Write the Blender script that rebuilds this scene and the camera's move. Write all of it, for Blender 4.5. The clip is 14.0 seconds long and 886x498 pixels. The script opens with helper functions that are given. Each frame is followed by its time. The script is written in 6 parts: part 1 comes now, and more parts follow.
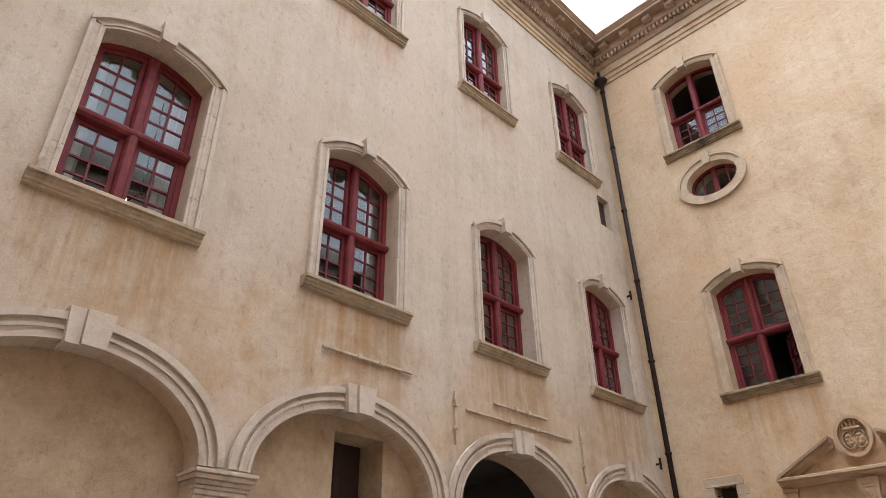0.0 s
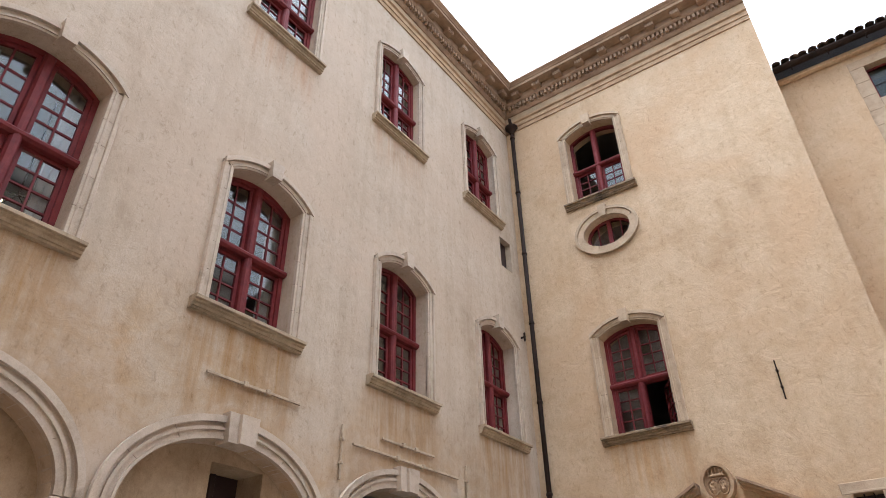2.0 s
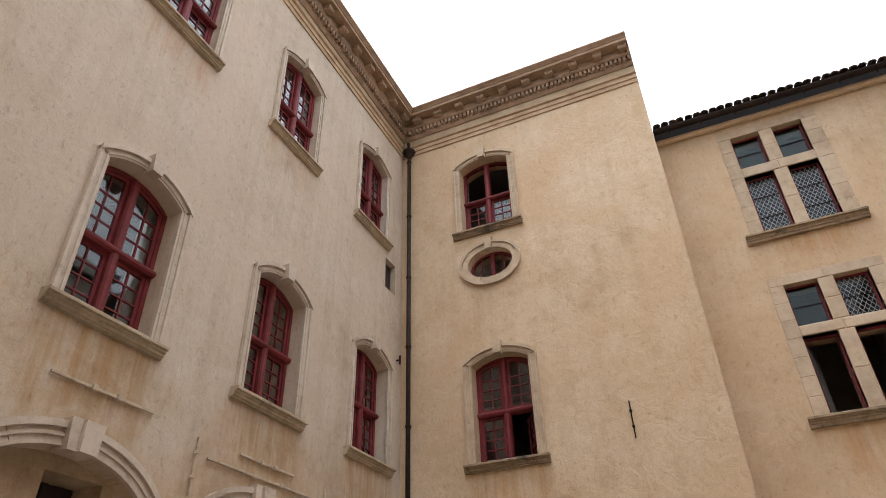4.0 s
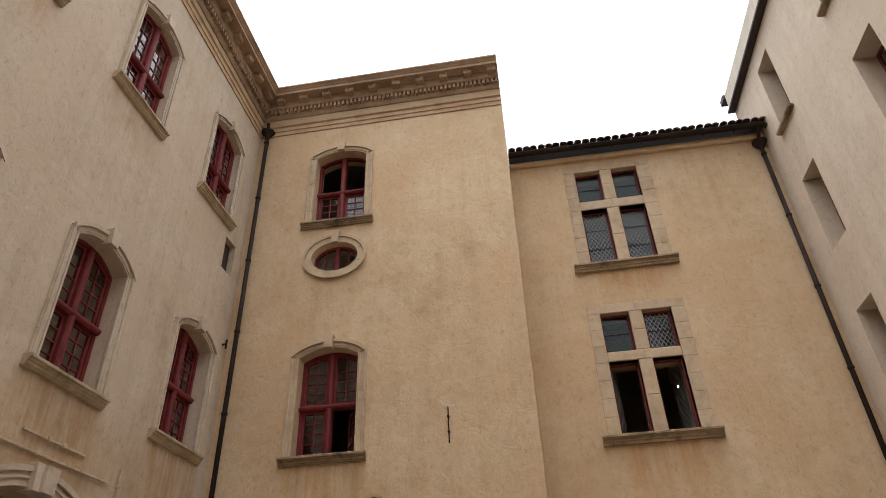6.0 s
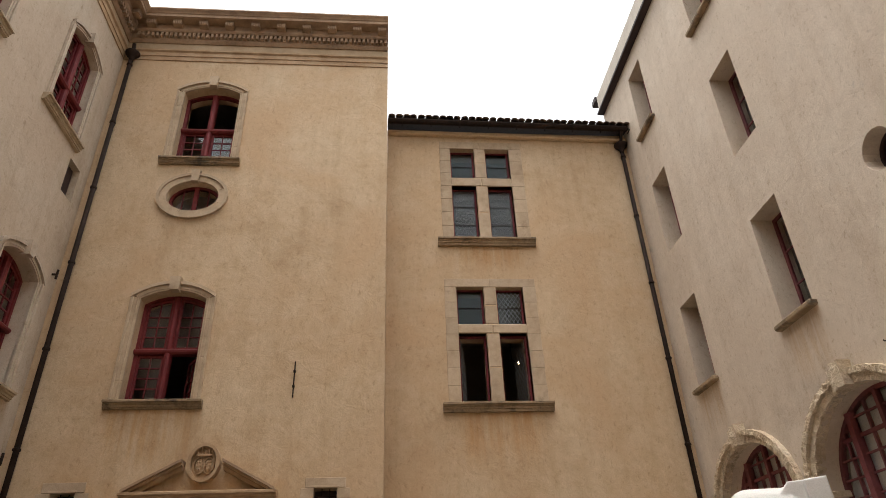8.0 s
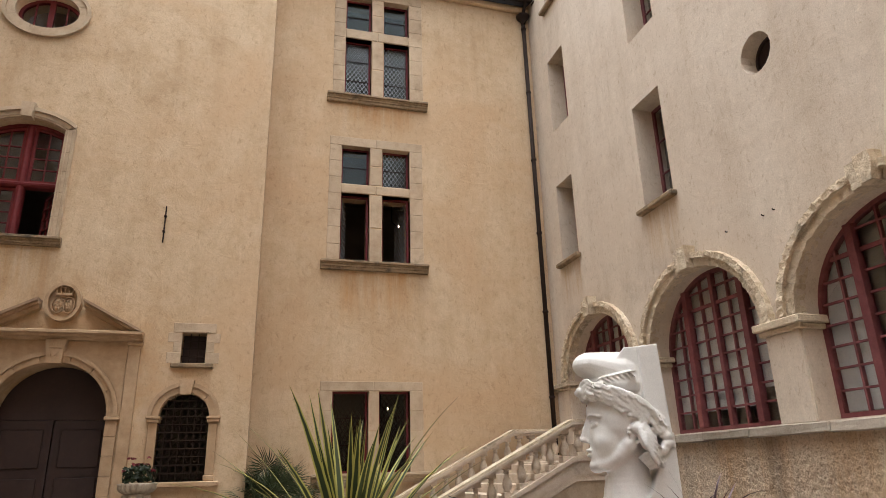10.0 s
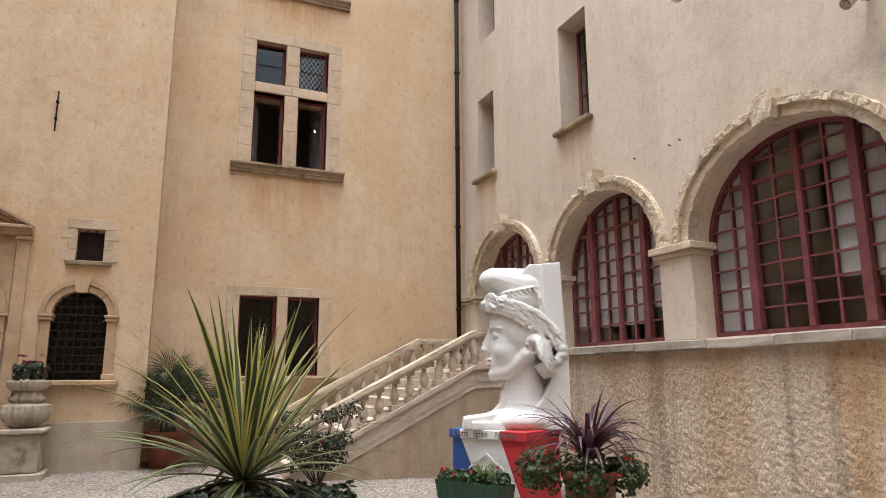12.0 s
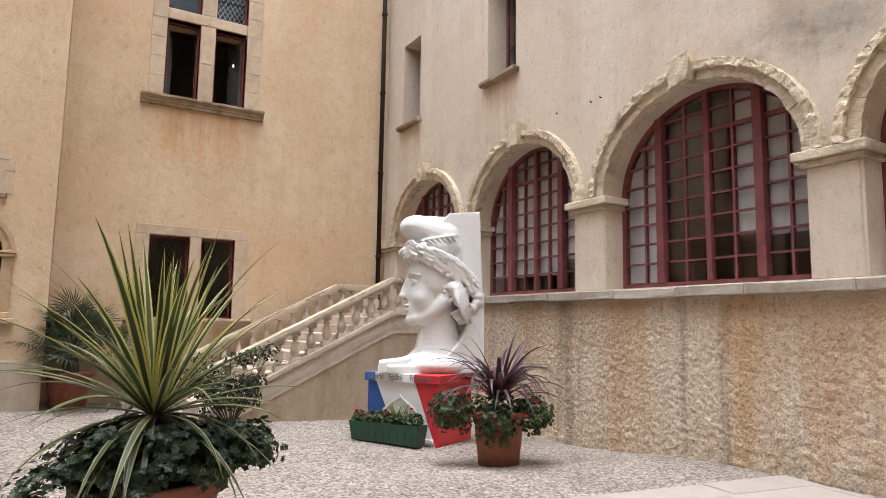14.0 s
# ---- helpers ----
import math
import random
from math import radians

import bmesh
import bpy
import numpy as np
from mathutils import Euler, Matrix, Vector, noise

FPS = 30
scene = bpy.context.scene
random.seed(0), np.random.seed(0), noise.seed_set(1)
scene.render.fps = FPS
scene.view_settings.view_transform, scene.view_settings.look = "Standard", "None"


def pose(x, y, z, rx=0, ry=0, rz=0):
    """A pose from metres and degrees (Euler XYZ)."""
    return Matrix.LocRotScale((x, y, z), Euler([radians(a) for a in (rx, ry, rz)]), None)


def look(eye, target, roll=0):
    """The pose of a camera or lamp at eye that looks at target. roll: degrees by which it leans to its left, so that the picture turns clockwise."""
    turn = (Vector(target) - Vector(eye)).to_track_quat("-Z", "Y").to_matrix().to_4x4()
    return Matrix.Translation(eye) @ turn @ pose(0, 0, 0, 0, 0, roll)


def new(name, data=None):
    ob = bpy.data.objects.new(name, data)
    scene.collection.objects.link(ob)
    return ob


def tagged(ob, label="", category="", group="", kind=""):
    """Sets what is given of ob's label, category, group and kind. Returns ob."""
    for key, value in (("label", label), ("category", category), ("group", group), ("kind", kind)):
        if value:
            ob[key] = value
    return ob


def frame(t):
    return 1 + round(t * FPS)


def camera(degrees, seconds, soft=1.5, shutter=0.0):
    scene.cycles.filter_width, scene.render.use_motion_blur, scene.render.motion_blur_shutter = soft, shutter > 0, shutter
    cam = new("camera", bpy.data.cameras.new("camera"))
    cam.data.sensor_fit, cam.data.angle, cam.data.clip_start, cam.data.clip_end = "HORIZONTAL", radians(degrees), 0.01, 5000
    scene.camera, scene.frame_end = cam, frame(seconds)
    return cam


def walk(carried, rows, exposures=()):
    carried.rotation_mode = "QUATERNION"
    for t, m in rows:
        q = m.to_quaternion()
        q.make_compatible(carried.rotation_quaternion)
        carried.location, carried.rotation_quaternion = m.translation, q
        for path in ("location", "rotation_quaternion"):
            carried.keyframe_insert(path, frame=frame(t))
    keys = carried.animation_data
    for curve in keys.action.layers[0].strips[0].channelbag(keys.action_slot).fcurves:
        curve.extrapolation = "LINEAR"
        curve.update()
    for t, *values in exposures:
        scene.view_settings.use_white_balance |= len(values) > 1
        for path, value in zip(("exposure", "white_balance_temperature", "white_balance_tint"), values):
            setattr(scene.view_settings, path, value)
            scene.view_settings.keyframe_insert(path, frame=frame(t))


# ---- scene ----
cam = camera(68.1, 14.0, 0.7)
PATH = [
    (0, (0.05, -0.503, 1.758), (-1.166, 0.722, 2.769), -0.8),
    (0.5, (0.049, -0.501, 1.758), (-1.108, 0.76, 2.793), -1.1),
    (1, (0.081, -0.497, 1.767), (-1.016, 0.801, 2.822), -1.1),
    (1.5, (0.1, -0.49, 1.766), (-0.93, 0.845, 2.841), -1.3),
    (2, (0.127, -0.494, 1.784), (-0.838, 0.881, 2.87), -1.4),
    (4.5, (0.25, -0.494, 1.775), (-0.312, 1.053, 2.911), -2.0),
    (5, (0.291, -0.472, 1.764), (-0.17, 1.11, 2.898), -2.2),
    (5.5, (0.376, -0.481, 1.75), (0.017, 1.13, 2.88), -2.1),
    (6, (0.409, -0.491, 1.75), (0.174, 1.155, 2.861), -2.3),
    (6.5, (0.409, -0.471, 1.718), (0.274, 1.195, 2.816), -2.3),
    (7, (0.372, -0.427, 1.659), (0.344, 1.251, 2.747), -2.4),
    (7.5, (0.374, -0.405, 1.643), (0.44, 1.283, 2.714), -2.5),
    (8, (0.374, -0.386, 1.571), (0.544, 1.322, 2.597), -2.4),
    (8.5, (0.335, -0.368, 1.553), (0.605, 1.379, 2.488), -2.4),
    (9, (0.386, -0.374, 1.547), (0.752, 1.41, 2.374), -2.1),
    (11.5, (0.401, -0.403, 1.55), (1.124, 1.411, 1.982), -0.7),
    (12, (0.444, -0.403, 1.535), (1.229, 1.398, 1.914), -0.2),
    (12.5, (0.433, -0.412, 1.524), (1.275, 1.371, 1.864), 0.1),
    (13, (0.464, -0.429, 1.534), (1.359, 1.335, 1.832), 0.4),
    (13.5, (0.44, -0.416, 1.495), (1.393, 1.322, 1.762), 0.7),
    (14, (0.429, -0.425, 1.482), (1.44, 1.286, 1.712), 0.9),
]
EXPOSURES = [(0, 1.3, 5700, 10), (2, 1.22, 5600, 10), (5, 0.7, 6200, 10), (7.5, 0.46, 6550, 10), (9, 0.72, 6400, 10), (11.5, 1.12, 5950, 10), (14, 1.3, 5800, 10)]
walk(cam, [(t, look(eye, target, roll)) for t, eye, target, roll in PATH], EXPOSURES)

# ---------------------------------------------------------------- light
world = bpy.data.worlds.new("sky")
scene.world = world
world.use_nodes = True
wn, wl = world.node_tree.nodes, world.node_tree.links
sky = wn.new("ShaderNodeTexSky")
sky.sky_type = 'NISHITA'
sky.sun_disc = False
sky.sun_elevation = radians(83)
sky.sun_rotation = radians(233)
sky.dust_density = 6.0
sky.air_density = 1.2
grey = wn.new("ShaderNodeHueSaturation")          # a thick white cloud deck
grey.inputs["Saturation"].default_value = 0.2
wtc = wn.new("ShaderNodeTexCoord")
wno = wn.new("ShaderNodeTexNoise")
wno.inputs["Scale"].default_value = 2.2
wno.inputs["Detail"].default_value = 5
wmr = wn.new("ShaderNodeMapRange")
wmr.inputs["To Min"].default_value = 1.9
wmr.inputs["To Max"].default_value = 2.2
wl.new(wtc.outputs["Generated"], wno.inputs["Vector"])
wl.new(wno.outputs["Fac"], wmr.inputs["Value"])
wl.new(wmr.outputs["Result"], grey.inputs["Value"])
deck = wn.new("ShaderNodeMix")                     # even light through the cloud
deck.data_type = 'RGBA'
deck.inputs[0].default_value = 0.65
deck.inputs[7].default_value = (2.6, 2.6, 2.66, 1)
wl.new(sky.outputs["Color"], deck.inputs[6])
wl.new(deck.outputs[2], grey.inputs["Color"])
wsp = wn.new("ShaderNodeSeparateXYZ")              # an overcast sky is about three times brighter overhead than at the horizon
wl.new(wtc.outputs["Generated"], wsp.inputs[0])
wze = wn.new("ShaderNodeMapRange")
wze.inputs["From Min"].default_value = 0.0
wze.inputs["From Max"].default_value = 1.0
wze.inputs["To Min"].default_value = 0.55
wze.inputs["To Max"].default_value = 1.65
wl.new(wsp.outputs["Z"], wze.inputs["Value"])
wvm = wn.new("ShaderNodeVectorMath")
wvm.operation = 'SCALE'
wl.new(grey.outputs["Color"], wvm.inputs[0])
wl.new(wze.outputs["Result"], wvm.inputs["Scale"])
wl.new(wvm.outputs["Vector"], wn["Background"].inputs["Color"])
wn["Background"].inputs["Strength"].default_value = 0.15
sun = new("sun", bpy.data.lights.new("sun", 'SUN'))
sun.data.energy = 0.3
sun.data.angle = radians(35)
sun.data.color = (1.0, 0.95, 0.88)
sun.matrix_world = look((-1.6, -1.2, 16), (0, 0, 0))

# ---------------------------------------------------------------- materials


def nodes_of(name):
    m = bpy.data.materials.new(name)
    m.use_nodes = True
    return m, m.node_tree.nodes, m.node_tree.links, m.node_tree.nodes["Principled BSDF"]


def ramp(n, stops):
    r = n.new("ShaderNodeValToRGB")
    e = r.color_ramp.elements
    while len(e) < len(stops):
        e.new(0.5)
    for k, (p, c) in enumerate(stops):
        e[k].position = p
        e[k].color = (*c, 1)
    return r


def noise_tex(n, l, vec, scale, detail=6, rough=0.6, distort=0.0):
    t = n.new("ShaderNodeTexNoise")
    t.inputs["Scale"].default_value = scale
    t.inputs["Detail"].default_value = detail
    t.inputs["Roughness"].default_value = rough
    t.inputs["Distortion"].default_value = distort
    l.new(vec, t.inputs["Vector"])
    return t


def mixc(n, l, fac, a, b, mode='MIX'):
    m = n.new("ShaderNodeMix")
    m.data_type = 'RGBA'
    m.blend_type = mode
    for sock, v in ((m.inputs[0], fac), (m.inputs[6], a), (m.inputs[7], b)):
        if isinstance(v, (int, float)):
            sock.default_value = v
        elif isinstance(v, tuple):
            sock.default_value = (*v, 1)
        else:
            l.new(v, sock)
    return m.outputs[2]


def scaled(n, l, vec, s):
    m = n.new("ShaderNodeMapping")
    m.inputs["Scale"].default_value = s
    l.new(vec, m.inputs["Vector"])
    return m.outputs["Vector"]


def surface(name, base, dark, light, big=0.7, mid=3.0, fine=45.0, streak=0.0, rough=0.9, bump=0.25, blotch=0.5,
            rnd=0.0, dirt=None, dirt_lo=0.58, lump=0.0, metallic=0.0, trowel=0.0, alt=None, stains=()):
    """A weathered mineral or painted surface: wide blotches, streaks running down, fine grain and relief."""
    m, n, l, p = nodes_of(name)
    co = n.new("ShaderNodeTexCoord").outputs["Object"]
    geo = n.new("ShaderNodeNewGeometry").outputs["Position"]
    a = noise_tex(n, l, geo, big, 5, 0.6, 0.4)
    b = noise_tex(n, l, geo, mid, 8, 0.68)
    f = noise_tex(n, l, geo, fine, 4, 0.7)
    r1 = ramp(n, [(0.32, dark), (0.5, base), (0.7, light)])
    l.new(a.outputs["Fac"], r1.inputs["Fac"])
    r2 = ramp(n, [(0.3, dark), (0.52, base), (0.75, light)])
    l.new(b.outputs["Fac"], r2.inputs["Fac"])
    c = mixc(n, l, blotch, r1.outputs["Color"], r2.outputs["Color"])
    g = ramp(n, [(0.3, (0.82, 0.81, 0.8)), (0.62, (1.06, 1.06, 1.05))])
    l.new(f.outputs["Fac"], g.inputs["Fac"])
    c = mixc(n, l, 0.6, c, g.outputs["Color"], 'MULTIPLY')
    if streak:
        s = noise_tex(n, l, scaled(n, l, geo, (3.2, 3.2, 0.22)), 1.0, 7, 0.62)
        sr = ramp(n, [(0.45, (1, 1, 1)), (0.72, (0.72, 0.66, 0.58))])
        l.new(s.outputs["Fac"], sr.inputs["Fac"])
        c = mixc(n, l, streak, c, sr.outputs["Color"], 'MULTIPLY')
    if alt:
        an = noise_tex(n, l, geo, 0.32, 7, 0.62, 0.8)
        ar = ramp(n, [(0.46, (0, 0, 0)), (0.66, (1, 1, 1))])
        l.new(an.outputs["Fac"], ar.inputs["Fac"])
        c = mixc(n, l, ar.outputs["Color"], c, alt)
    if trowel:
        # lifted and dragged plaster: thin wandering ridges and pits painted shaded and lit, soft hollows
        ridge = noise_tex(n, l, scaled(n, l, geo, (1.0, 1.0, 1.5)), 3.4, 8, 0.7, 1.4)
        rr_ = ramp(n, [(0.45, (1, 1, 1)), (0.49, (0.68, 0.62, 0.54)), (0.515, (1.12, 1.12, 1.12)), (0.55, (1, 1, 1))])
        l.new(ridge.outputs["Fac"], rr_.inputs["Fac"])
        zone = noise_tex(n, l, geo, 0.9, 4, 0.6)
        zhi = min(0.6, trowel * 1.3)
        zr_ = ramp(n, [(0.4, (0.06, 0.06, 0.06)), (0.62, (zhi, zhi, zhi))])
        l.new(zone.outputs["Fac"], zr_.inputs["Fac"])
        c = mixc(n, l, zr_.outputs["Color"], c, mixc(n, l, 1.0, c, rr_.outputs["Color"], 'MULTIPLY'))
        pk = noise_tex(n, l, scaled(n, l, geo, (1, 1, 0.55)), 13, 6, 0.78, 0.6)
        pr_ = ramp(n, [(0.3, (0.72, 0.68, 0.62)), (0.45, (1, 1, 1)), (0.56, (1, 1, 1)), (0.74, (1.16, 1.16, 1.16))])
        l.new(pk.outputs["Fac"], pr_.inputs["Fac"])
        c = mixc(n, l, 1.0, c, pr_.outputs["Color"], 'MULTIPLY')
    for axis, mid_, half_, top_, fall_, col_, runs in stains:
        sp = n.new("ShaderNodeSeparateXYZ")
        l.new(geo, sp.inputs[0])
        mask = None
        for out_, m0, m1, lo_, hi_ in ((axis, mid_ - half_, mid_ - half_ * 0.55, 0, 1), (axis, mid_ + half_ * 0.55, mid_ + half_, 1, 0),
                                       ("Z", top_ - fall_, top_ - fall_ * 0.25, 0, 1), ("Z", top_, top_ + 0.05 + (0 if runs else fall_ * 0.5), 1, 0)):
            mr = n.new("ShaderNodeMapRange")
            mr.interpolation_type = 'SMOOTHSTEP'
            for key_, val_ in (("From Min", m0), ("From Max", m1), ("To Min", lo_), ("To Max", hi_)):
                mr.inputs[key_].default_value = val_
            l.new(sp.outputs[out_], mr.inputs["Value"])
            if mask is None:
                mask = mr.outputs["Result"]
            else:
                mu = n.new("ShaderNodeMath")
                mu.operation = 'MULTIPLY'
                l.new(mask, mu.inputs[0])
                l.new(mr.outputs["Result"], mu.inputs[1])
                mask = mu.outputs[0]
        sn = noise_tex(n, l, scaled(n, l, geo, (7, 7, 0.5) if runs else (1.3, 1.3, 1.6)), 1.0, 7, 0.68, 0.3)
        sq = ramp(n, [(0.38, (0, 0, 0)), (0.66, (1, 1, 1))])
        l.new(sn.outputs["Fac"], sq.inputs["Fac"])
        mu = n.new("ShaderNodeMath")
        mu.operation = 'MULTIPLY'
        l.new(mask, mu.inputs[0])
        l.new(sq.outputs["Color"], mu.inputs[1])
        c = mixc(n, l, mu.outputs[0], c, mixc(n, l, 1.0, c, col_, 'MULTIPLY'))
    if dirt:
        d = noise_tex(n, l, geo, 1.6, 9, 0.72, 0.3)
        dr = ramp(n, [(dirt_lo, (0, 0, 0)), (dirt_lo + 0.14, (1, 1, 1))])
        l.new(d.outputs["Fac"], dr.inputs["Fac"])
        c = mixc(n, l, dr.outputs["Color"], c, dirt)
    if rnd:
        oi = n.new("ShaderNodeObjectInfo")
        rr = ramp(n, [(0.0, (1 - rnd, 1 - rnd, 1 - rnd)), (1.0, (1 + rnd, 1 + rnd * 0.9, 1 + rnd * 0.8))])
        l.new(oi.outputs["Random"], rr.inputs["Fac"])
        c = mixc(n, l, 1.0, c, rr.outputs["Color"], 'MULTIPLY')
    l.new(c, p.inputs["Base Color"])
    p.inputs["Roughness"].default_value = rough
    p.inputs["Metallic"].default_value = metallic
    bp = n.new("ShaderNodeBump")
    bp.inputs["Strength"].default_value = bump
    bp.inputs["Distance"].default_value = 0.02
    l.new(f.outputs["Fac"], bp.inputs["Height"])
    last = bp
    if trowel:
        tn = noise_tex(n, l, geo, 2.6, 7, 0.6, 1.3)
        b2 = n.new("ShaderNodeBump")
        b2.inputs["Strength"].default_value = trowel
        b2.inputs["Distance"].default_value = 0.05
        l.new(tn.outputs["Fac"], b2.inputs["Height"])
        l.new(bp.outputs["Normal"], b2.inputs["Normal"])
        b4 = n.new("ShaderNodeBump")
        b4.inputs["Strength"].default_value = trowel
        b4.inputs["Distance"].default_value = 0.025
        hm = n.new("ShaderNodeMath")
        hm.operation = 'MULTIPLY'
        l.new(ridge.outputs["Fac"], hm.inputs[0])
        l.new(zr_.outputs["Color"], hm.inputs[1])
        l.new(hm.outputs[0], b4.inputs["Height"])
        l.new(b2.outputs["Normal"], b4.inputs["Normal"])
        last = b4
    if lump:
        b3 = n.new("ShaderNodeBump")
        b3.inputs["Strength"].default_value = lump
        b3.inputs["Distance"].default_value = 0.06
        l.new(noise_tex(n, l, geo, 14.0, 6, 0.62, 0.4).outputs["Fac"], b3.inputs["Height"])
        l.new(last.outputs["Normal"], b3.inputs["Normal"])
        last = b3
    l.new(last.outputs["Normal"], p.inputs["Normal"])
    return m


OCHRE_RUN, SOOT = (0.8, 0.64, 0.42), (0.5, 0.5, 0.52)
PLASTER_W = surface("pale_lime_plaster", (0.54, 0.45, 0.348), (0.425, 0.332, 0.238), (0.6, 0.52, 0.42), streak=0.5, trowel=0.2, bump=0.1, alt=(0.535, 0.43, 0.325),
                    dirt=(0.38, 0.275, 0.17), dirt_lo=0.66,
                    stains=[("Y", y_, 1.15, 5.62, 1.7, OCHRE_RUN, True) for y_ in (1.18, 4.41, 7.68, 10.92)] + [("Y", y_, 0.95, 11.15, 1.2, (0.9, 0.76, 0.66), True) for y_ in (4.27, 7.42)]
                    + [("Y", 2.8, 2.6, 5.0, 2.6, (0.86, 0.74, 0.57), False), ("Y", 7.5, 4.5, 4.6, 2.4, (0.86, 0.74, 0.58), False)])
PLASTER_N = surface("ochre_lime_plaster", (0.59, 0.447, 0.292), (0.47, 0.334, 0.2), (0.65, 0.522, 0.368), streak=0.4, trowel=0.27, bump=0.12, alt=(0.54, 0.378, 0.228),
                    dirt=(0.42, 0.28, 0.148), dirt_lo=0.66,
                    stains=[("X", x_, 1.1, z_, f_, (0.88, 0.72, 0.52), True) for x_, z_, f_ in ((-4.05, 5.55, 1.4), (2.84, 5.8, 1.5), (2.84, 9.95, 0.9))]
                    + [("X", -3.4, 3.4, 3.6, 2.6, (0.86, 0.74, 0.58), False)])
PLASTER_E = surface("rosy_grey_plaster", (0.6, 0.513, 0.412), (0.49, 0.405, 0.315), (0.645, 0.565, 0.467), streak=0.4, trowel=0.16, bump=0.1, alt=(0.55, 0.46, 0.36),
                    dirt=(0.37, 0.335, 0.29), dirt_lo=0.64,
                    stains=[("Y", 3.1, 1.5, 4.7, 0.7, SOOT, False), ("Y", 9.2, 1.3, 4.75, 0.6, (0.74, 0.73, 0.72), False), ("Y", 8.75, 0.6, 5.8, 1.3, (0.85, 0.74, 0.6), True),
                            ("Y", 12.2, 0.6, 5.85, 1.2, (0.85, 0.74, 0.6), True), ("Y", 11.7, 1.2, 4.7, 0.6, (0.76, 0.75, 0.74), False)])
PLINTH = surface("grey_cement_plinth", (0.43, 0.36, 0.28), (0.33, 0.265, 0.2), (0.51, 0.44, 0.36), streak=0.4)
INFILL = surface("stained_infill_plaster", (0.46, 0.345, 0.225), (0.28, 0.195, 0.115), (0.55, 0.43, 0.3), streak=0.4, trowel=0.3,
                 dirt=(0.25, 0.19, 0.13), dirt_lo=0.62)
ROUGHCAST = surface("roughcast_render", (0.63, 0.515, 0.385), (0.53, 0.4, 0.275), (0.69, 0.595, 0.47), big=0.9, mid=4.0, fine=40, streak=0.15,
                    bump=0.5, lump=0.6)
STONE = surface("pale_dressed_limestone", (0.54, 0.45, 0.355), (0.38, 0.3, 0.22), (0.61, 0.53, 0.435), big=1.4, mid=7, fine=60, rnd=0.06,
                dirt=(0.27, 0.22, 0.165), dirt_lo=0.59)
STONE_B = surface("golden_limestone", (0.46, 0.318, 0.19), (0.3, 0.192, 0.105), (0.54, 0.4, 0.262), big=1.4, mid=6, fine=60, rnd=0.06,
                  dirt=(0.3, 0.22, 0.14), dirt_lo=0.64)
STONE_WORN = surface("eroded_limestone", (0.61, 0.51, 0.37), (0.4, 0.31, 0.205), (0.69, 0.6, 0.46), big=2, mid=11, fine=40, rnd=0.08, lump=0.6,
                     bump=0.6, dirt=(0.17, 0.15, 0.12), dirt_lo=0.56)
STONE_N = surface("tan_dressed_limestone", (0.5, 0.388, 0.268), (0.36, 0.265, 0.175), (0.57, 0.46, 0.335), big=1.4, mid=7, fine=60, rnd=0.06,
                  dirt=(0.26, 0.195, 0.125), dirt_lo=0.6)
SILLSTONE = surface("weathered_sill_stone", (0.3, 0.215, 0.13), (0.14, 0.105, 0.068), (0.42, 0.315, 0.2), big=2, mid=8, fine=50, rnd=0.06, bump=0.5,
                    dirt=(0.08, 0.066, 0.05), dirt_lo=0.5)
CORNICE = surface("lichened_cornice_stone", (0.36, 0.243, 0.155), (0.2, 0.127, 0.08), (0.46, 0.33, 0.22), big=1, mid=5, fine=50, bump=0.4,
                  dirt=(0.13, 0.11, 0.09), dirt_lo=0.62)
FRIEZE = surface("pale_frieze_stone", (0.44, 0.33, 0.21), (0.35, 0.25, 0.15), (0.52, 0.415, 0.29), big=1, mid=5, fine=50, streak=0.3)
SILL_PALE = surface("pale_weathered_sill_stone", (0.43, 0.335, 0.225), (0.25, 0.19, 0.125), (0.53, 0.43, 0.31), big=2, mid=9, fine=50, rnd=0.06, bump=0.5,
                    dirt=(0.15, 0.12, 0.085), dirt_lo=0.57)
RED = surface("worn_oxblood_paint", (0.165, 0.024, 0.027), (0.1, 0.016, 0.019), (0.215, 0.042, 0.042), big=3, mid=10, fine=80, rough=0.55, bump=0.12,
              rnd=0.06)
RED.node_tree.nodes["Principled BSDF"].inputs["Specular IOR Level"].default_value = 0.25
REDPALE = surface("faded_red_paint", (0.165, 0.04, 0.043), (0.105, 0.024, 0.027), (0.25, 0.085, 0.08), big=3, mid=14, fine=80, rough=0.65, bump=0.25,
                  rnd=0.08, dirt=(0.42, 0.33, 0.28), dirt_lo=0.72)
IRON = surface("dark_rusty_iron", (0.027, 0.017, 0.013), (0.016, 0.01, 0.008), (0.045, 0.027, 0.02), big=3, mid=12, fine=80, rough=0.75, bump=0.15)
IRON.node_tree.nodes["Principled BSDF"].inputs["Specular IOR Level"].default_value = 0.12
PAINTED_IRON = surface("limewashed_iron", (0.5, 0.4, 0.29), (0.3, 0.22, 0.15), (0.58, 0.48, 0.36), big=4, mid=16, fine=80, rough=0.75)
DARKWOOD = surface("dark_door_wood", (0.03, 0.014, 0.012), (0.018, 0.009, 0.008), (0.045, 0.024, 0.02), big=2, mid=9, fine=60, rough=0.6)
TILE = surface("old_clay_roof_tile", (0.17, 0.115, 0.08), (0.08, 0.058, 0.045), (0.27, 0.18, 0.12), big=3, mid=9, fine=50, rnd=0.25,
               dirt=(0.07, 0.065, 0.055), dirt_lo=0.55)
